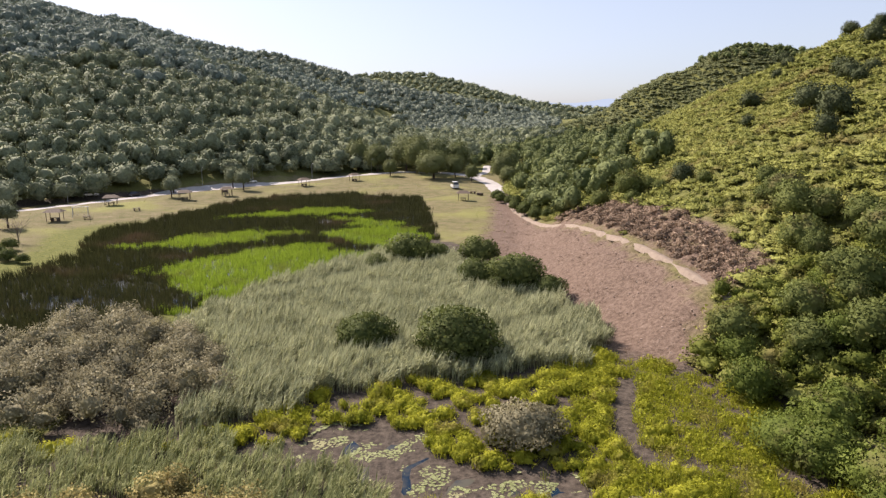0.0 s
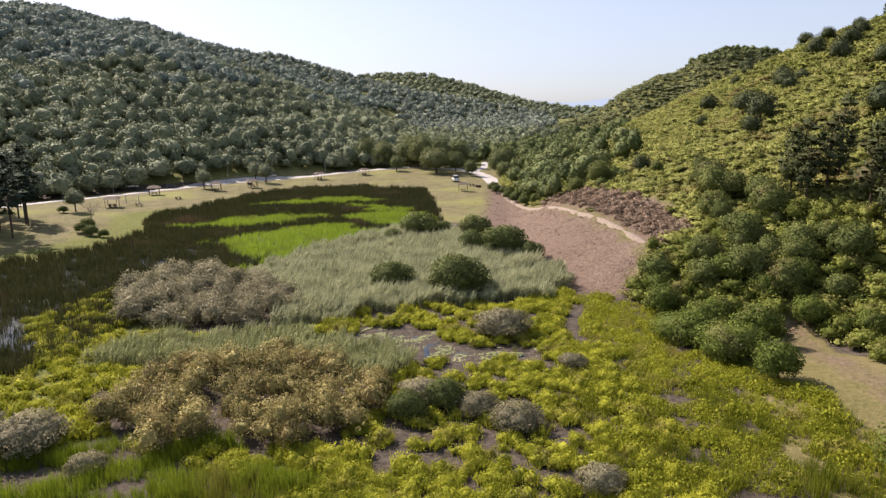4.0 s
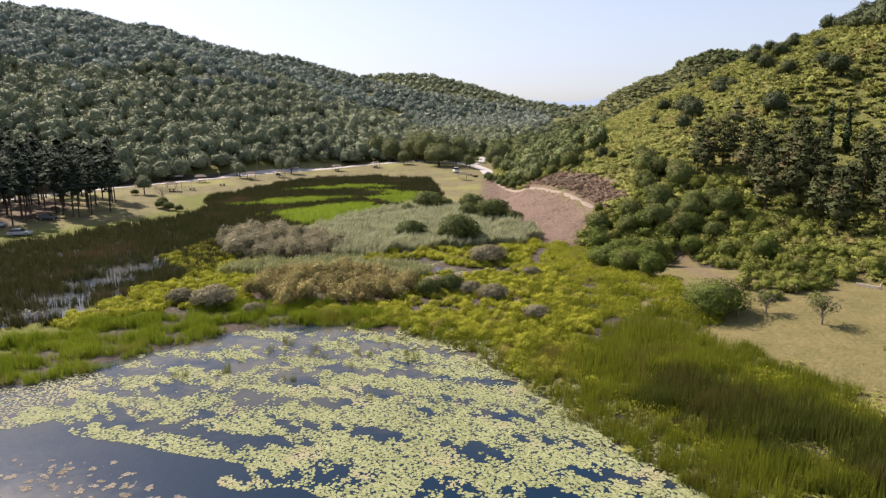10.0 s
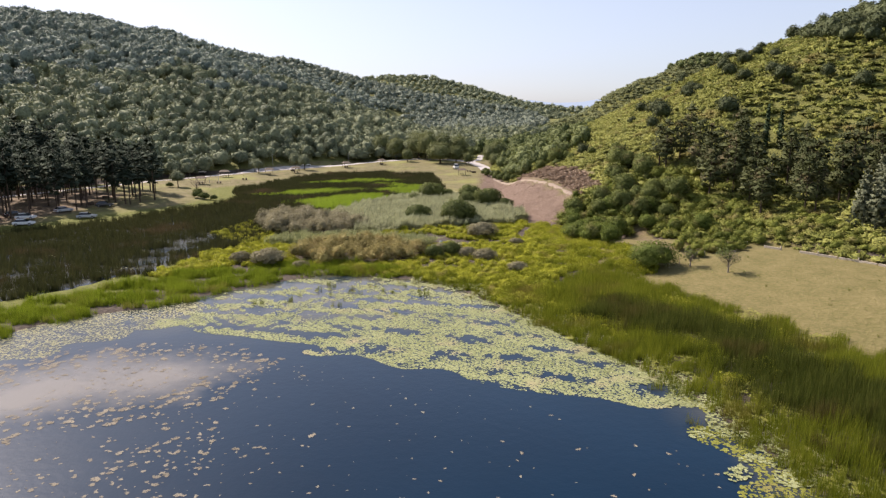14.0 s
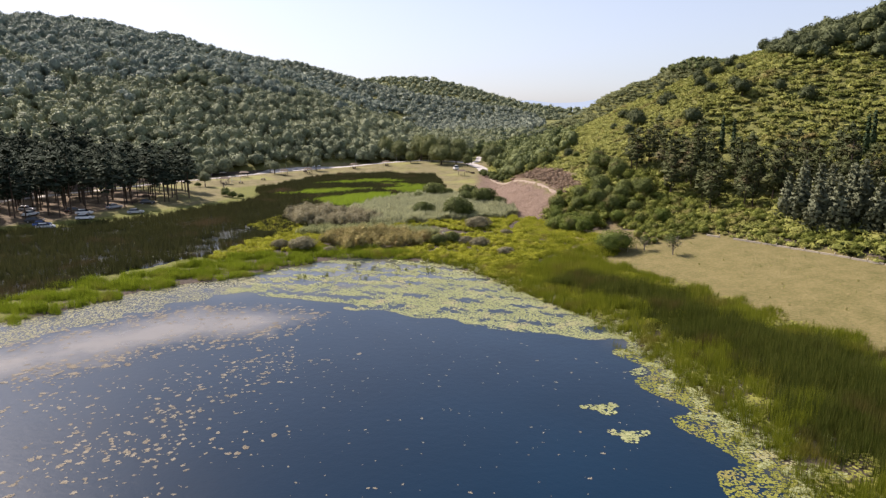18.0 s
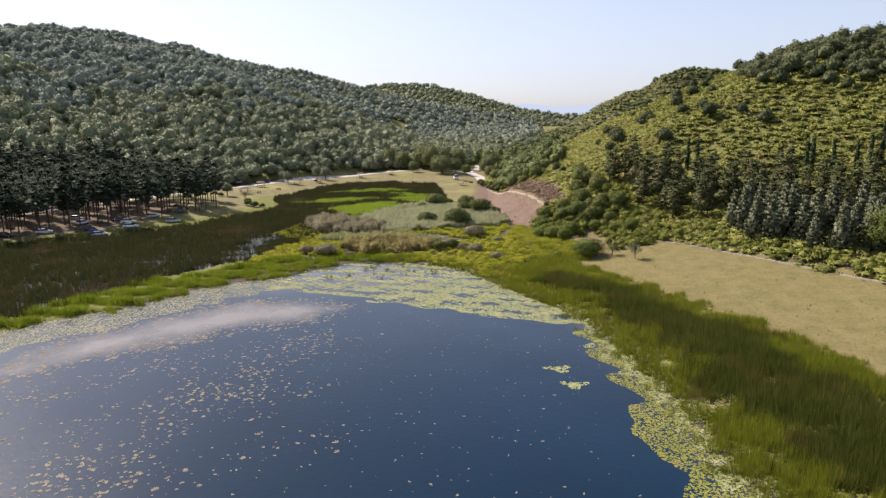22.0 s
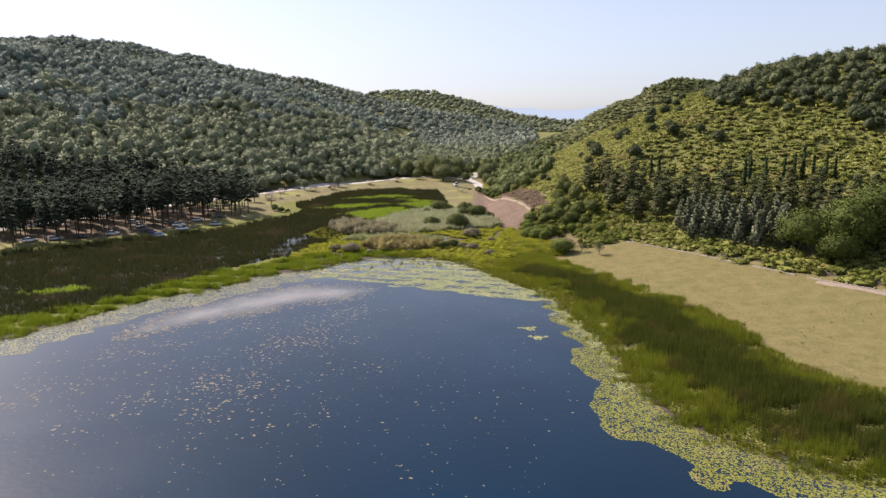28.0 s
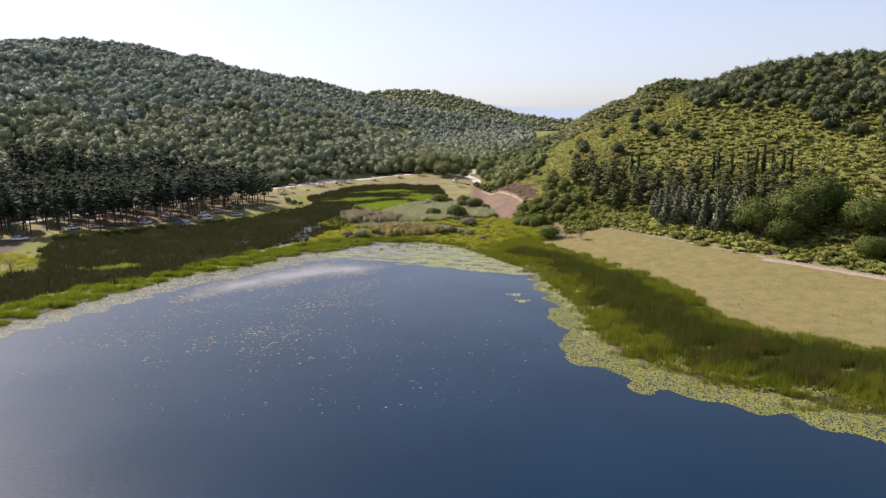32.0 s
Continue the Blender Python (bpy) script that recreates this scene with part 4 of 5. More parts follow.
x2, y2 = scatter(LAWN_LOW, 1.6, 66, lambda x, y, r: waves(x, y, 8, 51) > -0.6)
stuff("marsh_herbs", HERBS, x2, y2, R.uniform(0.8, 1.5, len(x2)), SEDGE, 66, "green herbs on the low meadow by the shore", "herbs", squash=0.35, how="")
tuss = []
for i, (v, t) in enumerate(TUSSOCKS):
    t, nrm = rounded(v, t)
    tuss.append(lay("sedge_tussock", v, t, SEDGE, {"tone": np.full(len(v), 0.2 + 0.15 * i)}, False, nrm).data)
    bpy.data.objects.remove(bpy.data.objects["sedge_tussock"])
for k, i in enumerate(pick):
    ob = new("sedge_tussock", tuss[k % 5])
    s = R.uniform(0.75, 1.3)
    ob.matrix_world = Matrix.LocRotScale((x[i], y[i], one(ground_z, x[i], y[i])), Euler((0, 0, R.uniform(0, 6.28))), (s, s, s * R.uniform(0.8, 1.15)))
    tagged(ob, "yellow-green sedge tussock on wet marsh mud", "sedge tussock", "tussocks in the marsh")

x2, y2 = scatter(BELT, 3.2, 68, lambda x, y, r: (y > -34) & (inside(x, y, BELT) > 3.5) & (waves(x, y, 7, 58) > -0.5 + 1.2 * smooth(-4, -34, y)))
stuff("marsh_herbs", HERBS, x2, y2, np.clip(1.2 + 0.4 * waves(x2, y2, 6, 59), 0.7, 1.8), SEDGE, 68, "yellow-green herbs where marsh and reed belt meet", "herbs", squash=0.35, how="")

# ragged green fringe where the marsh and the reed belt meet the water, and tufts standing in the bay
WATERSIDE = [(-18, 11), (-11, 10), (-4, 6.5), (3, 0), (7, -9), (12, -18), (17, -27), (20.5, -38), (22.8, -50), (24, -64), (24.5, -80), (27, -94), (37, -104), (50, -113), (70, -126)]


def rim_here(x, y, r):
    return to_line(x, y, WATERSIDE)[0] < 1.7 + 1.9 * waves(x, y, 6, 43) + 0.8 * r.uniform(-1, 1, x.shape)


x, y = scatter([(-24, 16), (10, 12), (30, -40), (34, -84), (84, -120), (74, -134), (20, -106), (14, -60), (10, -30), (-6, 0)], 4.5, 63, rim_here)
stuff("reed_bed", TALL, x, y, R.uniform(0.35, 0.75, len(x)), REED, 63, "ragged low green reeds along the water's edge", "reeds", how="")
x, y = scatter([(-18, 14), (-12, 10), (-4, 6), (2, 1), (6, -8), (12, -6), (14, 2), (8, 8), (0, 12), (-10, 17)], 3.0, 64, lambda x, y, r: waves(x, y, 4, 44) > -0.5)
stuff("sedge_tussocks", TUSSOCKS, x, y, R.uniform(0.6, 1.1, len(x)), SEDGE, 64, "yellow-green sedges at the head of the bay", "sedge", squash=0.35, how="")
x, y = scatter([(-30, -10), (-20, 3), (-6, 4), (3, -5), (8, -14), (-2, -16), (-16, -12)], 1.6, 65, lambda x, y, r: waves(x, y, 4.5, 45) > 1.0 - 0.06 * (y + 10) * (y > -10))
stuff("reed_bed", TALL, x, y, R.uniform(0.3, 0.65, len(x)), REED, 65, "small green reed tufts standing in the bay", "reeds", how="", z=np.full(len(x), -0.05))

BUSHY = [dome(R, 0, 0.95, 0.0, 1.6 + 0.15 * i, 11, 620, 0.062, 0.40, 1.0, 0.6) for i in range(5)]
x, y = scatter(BROWN_1, 0.75, 61)
stuff("willow_scrub", BUSHY, x, y, R.uniform(0.9, 1.9, len(x)), BROWN_GREY, 61, "brownish grey willow scrub at the water's edge", "willow scrub")
x, y = scatter(BROWN_2, 0.62, 62)
stuff("willow_scrub", BUSHY, x, y, R.uniform(1.0, 1.7, len(x)), BROWN, 62, "brown flowering marsh scrub amid the sedges", "willow scrub")


# ---- lily pads ----
def pad(r, rad):
    n, gap = 7, 0.25
    a = np.linspace(gap, 6.283 - gap, n)
    v = [(0, 0, 0.004)] + [(rad * math.cos(k) * r.uniform(0.92, 1.06), rad * math.sin(k) * r.uniform(0.92, 1.06), 0.012 * r.uniform(0, 1)) for k in a]
    return np.array(v, float), np.array([(0, i, i + 1) for i in range(1, n)])


PAD = [pad(R, 0.125) for i in range(8)]
CLUSTER = []
for i in range(5):
    bits = []
    for k in range((1, 3, 5, 8, 12)[i]):
        v, t = pad(R, R.uniform(0.12, 0.2))
        d = 0.11 * math.sqrt(k)
        bits.append((v + np.array([1.6 * d * math.cos(k * 2.4), d * math.sin(k * 2.4), 0.003 * k]), t))
    CLUSTER.append(merge(*bits))

MAT_MID = [(-34, -3), (-24, 6), (-13, 8), (-3, 4), (4, -6), (10, -13), (14, -23), (19, -30), (21, -37), (12, -36.5), (4, -33), (-6, -28), (-15, -23), (-26, -19), (-36, -16)]
MAT_RIGHT = [(19, -36), (23, -48), (25, -64), (25, -79), (27, -93), (37, -103), (48, -111), (68, -124), (60, -130), (45, -119), (36, -113), (31, -110), (25, -107),
             (20, -99), (14.5, -94), (17.5, -87), (19, -80), (16.5, -73), (19.5, -66), (18, -54), (18, -42)]
MAT_LEFT = [(-96, -90), (-84, -68), (-80, -58), (-74, -47), (-68, -35), (-57, -26), (-48, -12), (-39, -7), (-33, -4), (-34, -15), (-43, -24), (-53, -37), (-62, -47), (-68, -58),
            (-73, -68), (-78, -77), (-90, -96)]
for poly, dens, seed, label, cover in ((MAT_MID, 58, 71, "yellow-green lily pads over the shallow bay", -0.3), (MAT_RIGHT, 32, 72, "yellow-green lily pads fringing the reed belt", -1.0),
                                       (MAT_LEFT, 20, 73, "pale lily pads fringing the far shore", -0.8)):
    x, y = scatter(poly, dens, seed, lambda x, y, r: 0.65 * waves(x, y, 6, seed) + 0.4 * waves(x, y, 1.9, seed + 1) + r.uniform(-0.35, 0.35, x.shape) > cover + 0.32 * (seed == 71) * smooth(-16, 4, y) + (seed == 71) * 0.3 * smooth(-6, -20, x))
    stuff("lily_pads", PAD, x, y, R.uniform(0.6, 1.1, len(x)), {72: PADS_GREEN, 73: PADS_CREAM}.get(seed, PADS), seed, label, "lily pads", how="", z=np.full(len(x), 0.006) + R.uniform(0, 0.012, len(x)))
x, y = scatter([(-78, -112), (-62, -50), (-34, -20), (-18, -26), (0, -34), (14, -44), (6, -104), (-30, -112)], 3.2, 74,
               lambda x, y, r: (0.75 * smooth(4, -36, x) * smooth(-112, -80, y) + 0.35 * waves(x, y, 12, 34) + 0.65 * np.exp(-(to_line(x, y, [(-22, -46), (-30, -66), (-35, -92)])[0] / 5) ** 2)
                                > 0.4 + 1.45 * r.uniform(0, 1, x.shape)))
stuff("floating_leaves", CLUSTER, x, y, R.uniform(0.2, 0.55, len(x)), PADS_PALE, 74, "scattered tan floating leaves on open water", "floating leaves", how="", z=np.full(len(x), 0.006))
x, y = scatter([(-66, -104), (-58, -60), (-36, -30), (-14, -26), (8, -38), (17, -46), (15, -92), (4, -112), (-40, -116)], 0.32, 81, lambda x, y, r: 0.5 * waves(x, y, 16, 60) + r.uniform(-1, 0.7, x.shape) > -0.35)
stuff("floating_leaves", CLUSTER[:3], x, y, R.uniform(0.2, 0.5, len(x)), PADS_PALE, 81, "single tan leaves drifting on dark open water", "floating leaves", how="", z=np.full(len(x), 0.006))
x, y = scatter(FILM, 4.5, 76, lambda x, y, r: 0.75 - np.abs(inside(x, y, FILM) + 0.5) / 4.5 + 0.35 * waves(x, y, 4, 39) > r.uniform(0, 1, x.shape), edge=-4)
stuff("floating_leaves", CLUSTER, x, y, R.uniform(0.3, 0.75, len(x)), PADS_PALE, 76, "dense tan raft of dead floating leaves", "floating leaves", how="", z=np.full(len(x), 0.006))
x, y = scatter(BELT, 14.0, 77, lambda x, y, r: (waves(x, y, 9, 27) < -0.2 + 0.6 * waves(x, y, 3, 48)) & (y < -2))
stuff("lily_pads", PAD, x, y, R.uniform(0.8, 1.3, len(x)), PADS_GREEN, 77, "lily pads in gaps of the reed belt", "lily pads", how="", z=np.maximum(ground_z(x, y), 0) + 0.25)
x, y = scatter([(-6, 12), (10, 6), (30, -40), (28, -84), (22, -84), (16, -40), (4, -8), (-8, 2)], 26, 80, lambda x, y, r: (to_line(x, y, WATERSIDE)[0] < 2.4 + 2.0 * waves(x, y, 5, 49)) & (waves(x, y, 2.2, 50) > -0.7))
stuff("lily_pads", PAD, x, y, R.uniform(0.7, 1.2, len(x)), PADS, 80, "lily pads pushing in among the shore reeds", "lily pads", how="", z=np.maximum(ground_z(x, y), 0) + 0.06)
x, y = scatter([(-42, 106), (-34, 106), (-31, 122), (-40, 126)], 2.5, 78)
stuff("lily_pads", PAD, x, y, R.uniform(1.2, 1.9, len(x)), PADS, 78, "pale lily pads on the upper pond", "lily pads", how="", z=np.full(len(x), 0.03))
x, y = scatter(DARK, 1.1, 79, lambda x, y, r: (waves(x, y, 15, 40) > 0.55) & (y < 75) & (x > -75))
stuff("lily_pads", PAD, x, y, R.uniform(0.9, 1.6, len(x)), PADS, 79, "pale lily pads among the dark rushes", "lily pads", how="", z=np.full(len(x), 0.02))
x, y = scatter(MUD, 50, 75, lambda x, y, r: waves(x, y, 5, 35) > -0.1)
stuff("lily_pads", PAD, x, y, R.uniform(0.5, 1.0, len(x)), PADS, 75, "small lily pads stranded on wet mud", "lily pads", how="")
for cx, cy, w in ((11.9, -55.3, 1.9), (12.9, -60.4, 1.8)):
    n = 180
    a, d = R.uniform(0, 6.283, n), np.sqrt(R.uniform(0, 1, n)) * w
    d *= 0.75 + 0.35 * np.sin(3 * a + cx)
    v, t, tone, _ = strew(PAD, cx + d * np.cos(a), cy + d * np.sin(a) * 0.7, R.uniform(0.004, 0.03, n), R.uniform(0.8, 1.2, n), int(cx))
    tagged(lay("lily_clump", v, t, PADS, {"tone": tone}), "small lone clump of yellow-green lily pads on open water", "lily clump", "lone lily clumps")


# ---- single trees: trunk and crown, built once and copied ----
def part(name, arrays, material, parent, label="", smooth_faces=False):
    v, t, *given = arrays
    t, n = (t, given[0]) if given else rounded(v, t) if name == "crown" else (t, None)
    ob = lay(name, v, t, material, {"tone": np.full(len(v), 0.5)}, smooth_faces, n)
    ob.parent = parent
    return tagged(ob, label)


def limbs(r, base, n, length, rise, rad):
    parts = []
    for i in range(n):
        a, z = i * 2.4 + r.uniform(-0.4, 0.4), base + r.uniform(0, 0.25) * base
        l = length * r.uniform(0.7, 1.1)
        parts.append(stalk([(0, 0, z, rad), (0.5 * l * math.cos(a), 0.5 * l * math.sin(a), z + rise * 0.6, rad * 0.7), (l * math.cos(a), l * math.sin(a), z + rise, rad * 0.25)], 4))
    return merge(*parts)


def broadleaf(name, r, height, width, material, label, category, group, low=0.25, leaf=0.32, bark=BARK, lumps=9, per=34):
    tree = new(name)
    part("trunk", stalk([(0, 0, -0.4, height * 0.035), (0.1, 0, height * 0.2, height * 0.026), (0, 0.1, height * 0.45, height * 0.018), (0.1, 0, height * 0.7, height * 0.008)], 7), bark, tree, smooth_faces=True)
    part("bough", limbs(r, height * 0.24, 6, width * 0.36, height * 0.32, height * 0.011), bark, tree)
    part("crown", dome(r, 2, width * 0.48, height * low, height, 12 + lumps // 2, min(lumps * per * 5, 3000), max(leaf * 0.52, 0.105), 0.42, 0.7, 0.74), material, tree)
    return tagged(tree, label, category, group)


def pine(name, r, height, material, label, group, bare=0.5, width=2.0):
    """A pine: a long straight trunk, dead lower limbs and tiers of needle clumps in the upper part."""
    tree = new(name)
    part("trunk", stalk([(0, 0, -0.4, 0.2), (0.05, 0, height * 0.4, 0.15), (0, 0.06, height * 0.75, 0.1), (0, 0, height * 0.96, 0.03)], 6), BARK, tree, smooth_faces=True)
    bits, arms = [], []
    tiers = 8
    for i in range(tiers):
        z = height * (bare + (1 - bare) * (i + 0.3) / tiers)
        w = width * (1.0 - 0.6 * (i / tiers) ** 2.2) * r.uniform(0.55, 1.15) * (0.75 if i == 0 else 1)
        for k in range(5 if i < 6 else 3):
            a = k * 6.283 / 5 + i * 0.7 + r.uniform(-0.4, 0.4)
            d = w * r.uniform(0.45, 0.75)
            rad = w * r.uniform(0.3, 0.55)
            c = (d * math.cos(a), d * math.sin(a), z + r.uniform(-0.6, 0.6))
            bits += [kernel(r, c, rad * 0.7, 0.7), leaves(r, c, rad, 17, 0.2, 0.75, -0.6)]
            arms.append(stalk([(0, 0, z - 0.3, 0.045), (c[0], c[1], c[2], 0.015)], 3))
    bits += [ball(r, (0, 0, height * 0.95), width * 0.22, 1.1, 0.2), leaves(r, (0, 0, height * 0.95), width * 0.32, 12, 0.26, 1.2, -0.6)]
    tagged(part("bough", merge(*arms), BARK, tree), kind="stuff")
    part("crown", merge(*bits), material, tree)
    return tagged(tree, label, "pine", group)


def cedar(name, r, height, material, label, category, group, width=2.3, tiers=11, low=0.04, leaf=0.34):
    """A conifer in a cone of drooping tiers."""
    tree = new(name)
    part("trunk", stalk([(0, 0, -0.4, 0.18), (0, 0, height * 0.5, 0.11), (0, 0, height * 0.97, 0.02)], 5), BARK, tree, smooth_faces=True)
    bits = []
    for i in range(tiers):
        k = i / tiers
        z, w = height * (low + (1 - low) * (k + 0.04)), width * (1 - k) ** 0.8 + 0.12
        n = max(4, int(9 * (1 - k)) + 2)
        for j in range(n):
            a = 6.283 * j / n + i * 0.9 + r.uniform(-0.2, 0.2)
            ww = w * r.uniform(0.72, 1.08)
            m = 5
            s = np.linspace(0.15, 1.0, m)[:, None] * ww
            c = np.concatenate([s * math.cos(a), s * math.sin(a), z - s * 0.22 + r.uniform(-0.08, 0.08, (m, 1))], 1)
            for q in range(m):
                bits.append(leaves(r, c[q], 0.22 * (0.7 + ww * 0.14), 3, leaf * (0.75 + 0.2 * ww), 0.6, -0.3))
        bits.append(ball(r, (0, 0, z), w * 0.55, height / tiers / w * 0.9, 0.15))
    part("crown", merge(*bits), material, tree)
    return tagged(tree, label, category, group)


def cypress(name, r, height, width, label, group):
    tree = new(name)
    part("trunk", stalk([(0, 0, -0.4, 0.12), (0, 0, height * 0.3, 0.08)], 5), BARK, tree)
    bits = []
    for i in range(12):
        k = (i + 0.5) / 12
        w = width * math.sin(min(1, k * 1.35 + 0.22) * 2.1) * (1 - k * 0.55)
        bits += [ball(r, (0, 0, height * (0.06 + 0.92 * k)), w * 0.8, height / 12 / w * 0.8, 0.15), leaves(r, (0, 0, height * (0.06 + 0.92 * k)), w, 16, 0.24, height / 12 / w * 0.9, -0.8)]
    part("crown", merge(*bits), CYPRESS, tree)
    return tagged(tree, label, "cypress", group)


def bare_tree(name, r, height, label, leafy_bits=0):
    tree = new(name)
    part("trunk", stalk([(0, 0, -0.3, 0.13), (0.05, 0, height * 0.25, 0.1), (0, 0.1, height * 0.5, 0.07)], 6), PALE_BARK, tree)
    arms = []
    for i in range(22):
        a, z = i * 2.4, height * (0.18 + 0.34 * i / 22)
        l, e = height * r.uniform(0.28, 0.5), height * r.uniform(0.28, 0.5)
        end = (l * math.cos(a), l * math.sin(a), min(z + e, height * 0.98))
        arms.append(stalk([(0, 0, z, 0.045), (end[0] * 0.5, end[1] * 0.5, z + e * 0.6, 0.03), (*end, 0.01)], 3))
        for k in range(3):
            f, b2 = r.uniform(0.4, 0.9), a + r.uniform(-1, 1)
            p = (end[0] * f, end[1] * f, z + (end[2] - z) * f)
            arms.append(stalk([(*p, 0.02), (p[0] + 0.22 * height * math.cos(b2), p[1] + 0.22 * height * math.sin(b2), p[2] + 0.2 * height, 0.006)], 3))
    part("bough", merge(*arms), PALE_BARK, tree)
    if leafy_bits:
        part("crown", merge(*[leaves(r, (r.uniform(-1, 1) * height * 0.3, r.uniform(-1, 1) * height * 0.3, height * r.uniform(0.5, 0.9)), height * 0.16, 14, 0.13, 0.9, -1) for i in range(leafy_bits)]), SHRUB, tree)
    return tagged(tree, label, "tree")


def set_at(ob, x, y, size=1.0, turn=None, sink=0.0, tall=1.0):
    turn = R.uniform(0, 6.283) if turn is None else turn
    ob.scale = (size, size, size * tall)
    ob.location = (x, y, max(one(ground_z, x, y), 0.0) - sink)
    ob.rotation_euler = (0, 0, turn)
    return ob


def repeat(kinds, spots, sizes, turn=None):
    """One thing at each spot, the first of each kind being the original, the rest copies."""
    used = set()
    for i, (px, py) in enumerate(spots):
        k = int(R.randint(len(kinds))) if i >= len(kinds) else i
        s = float(R.uniform(*sizes))
        if k in used:
            m = pose(px, py, max(one(ground_z, px, py), 0.0), 0, 0, float(R.uniform(0, 360)))
            ob = copy_thing(kinds[k], m)
            ob.scale = (s, s, s * float(R.uniform(0.9, 1.12)))
        else:
            used.add(k)
            set_at(kinds[k], px, py, s)
    for k in range(len(kinds)):
        if k not in used:
            for ob in (*kinds[k].children_recursive, kinds[k]):
                bpy.data.objects.remove(ob)


def spots(poly, step, seed, keep=None):
    x, y, r = woods(min(p[0] for p in poly), max(p[0] for p in poly), min(p[1] for p in poly), max(p[1] for p in poly), step, seed,
                    lambda x, y, r: (inside(x, y, poly) > 0) & (True if keep is None else keep(x, y)))
    return list(zip(x.tolist(), y.tolist()))


# pine grove over the car park
GROVE = [(-172, 6), (-152, 10), (-133, 22), (-118, 36), (-104, 52), (-95, 70), (-86, 88), (-82, 97), (-88, 108), (-100, 124), (-118, 140), (-140, 118), (-164, 70), (-182, 20)]
kinds = [pine("pine", R, 14.5, PINE, "tall dark pine with a bare trunk in the grove", "pines of the grove", b, 3.3) for b in (0.32, 0.44, 0.38, 0.5)]
repeat(kinds, spots(GROVE, 5.7, 81, lambda x, y: inside(x, y, GROVE) < 40) + spots(GROVE_BACK, 6.4, 86, lambda x, y: to_line(x, y, ROAD)[0] > 4), (0.82, 1.15))

# planted conifers at the foot of the hill
P_HILL = [(46, 66), (50, 46), (56, 30), (66, 16), (78, 2), (96, -16), (108, -8), (95, 13), (80, 30), (65, 51), (56, 65), (48, 71)]
kinds = [pine("hill_pine", R, 10.5, PINE_R, "hillside pine with browning lower needles", "planted hillside pines", 0.22, 2.6) for i in range(4)]
repeat(kinds, spots(P_HILL, 4.8, 82, lambda x, y: (hills(x, y)[1] > 9) & ((y > 24) | (hills(x, y)[1] > 22))), (0.75, 1.08))
C_HILL = [(60, 14), (67, 2), (75, -8), (84, -20), (93, -14), (86, 0), (76, 12), (68, 22)]
kinds = [cedar("cedar", R, 9.5, CEDAR, "blue-grey cedar with drooping tiers", "cedar", "planted blue-grey cedars") for i in range(3)]
repeat(kinds, spots(C_HILL, 4.0, 83, lambda x, y: hills(x, y)[1] > 7), (0.75, 1.1))
kinds = [cypress("cypress", R, 9.0, 0.85, "slender dark cypress above the pine plantation", "cypresses on the hill") for i in range(2)]
repeat(kinds, [(68, 57), (70, 55), (90, 34), (92, 35), (95, 31), (99, 28), (101, 26), (103, 25), (105, 23), (107, 20), (109, 19)], (0.8, 1.1))
kinds = [broadleaf("stone_pine", R, 9.5, 13, STONE, "broad rounded umbrella pine beside the field", "stone pine", "broad pines", 0.05, 0.52, BARK, 30, 46) for i in range(2)]
for ob, (px, py, s) in zip(kinds, ((83, -16, 1.1), (91, -20, 1.3))):
    set_at(ob, px, py, s)
repeat_at = [(100, -16, 1.25), (86, -25, 0.8), (104, -30, 1.0), (97, -43, 0.6), (112, -34, 1.0), (104, -50, 0.6), (110, -56, 0.75), (118, -46, 0.9), (124, -62, 1.0), (116, -70, 0.7)]
for i, (px, py, s) in enumerate(repeat_at):
    set_at(copy_thing(kinds[i % 2], Matrix()), px, py, s)

# dark bushes and small oaks dotted over the scrub hill
kinds = [broadleaf("oak_shrub", R, 4.2, 4.6, OAK_DARK, "round dark green oak bush on the scrub slope", "bush", "bushes on the hill", 0.02, 0.3, BARK, 7, 26) for i in range(4)]
places = [(71, 113), (98, 118), (109, 105), (160, 204), (78, 130), (120, 140), (135, 160), (96, 150), (84, 84), (72, 118), (150, 150), (125, 118), (110, 170), (140, 190), (60, 108), (54, 92)]
places += spots([(30, 80), (60, 70), (110, 60), (170, 90), (190, 150), (170, 215), (100, 200), (50, 150), (32, 118)], 21, 84)
thicket = spots([(24, 55), (36, 44), (48, 40), (44, 66), (42, 90), (30, 112), (24, 112), (40, 92), (40, 74), (32, 56)], 3.7, 85)
repeat(kinds, places, (0.65, 1.4))
kinds = [broadleaf("bush", R, 3.8, 4.4, THICKET, "dense mid-green bush on the lower slope", "bush", "bushes above the clearing", 0.02, 0.28, BARK, 8, 34) for i in range(4)]
repeat(kinds, thicket, (0.4, 1.35))

# bushes at the foot of the clearing and round the marsh
kinds = [broadleaf("bush", R, 3.4, 4.4, IVY, "leafy green bush draped in creepers", "bush", "bushes under the hill", 0.0, 0.24, BARK, 10, 40) for i in range(3)]
repeat(kinds, [(25, 48), (27, 41), (24, 36), (30, 44), (33, 50), (28, 33), (25, 30), (36, 46), (31, 37), (27, 25), (33, 55), (38, 40), (26, 53), (42, 36), (40, 46), (36, 58), (45, 30)], (0.7, 1.2))
field_bush = broadleaf("bush", R, 4.0, 8.0, IVY, "large spreading bush at the field corner", "bush", "bushes by the field", 0.0, 0.24, BARK, 16, 50)
set_at(field_bush, 29.5, 9.5, 1.0)
set_at(copy_thing(field_bush, Matrix()), 26, 32, 0.9)
set_at(copy_thing(field_bush, Matrix()), 23.5, 39, 0.75)
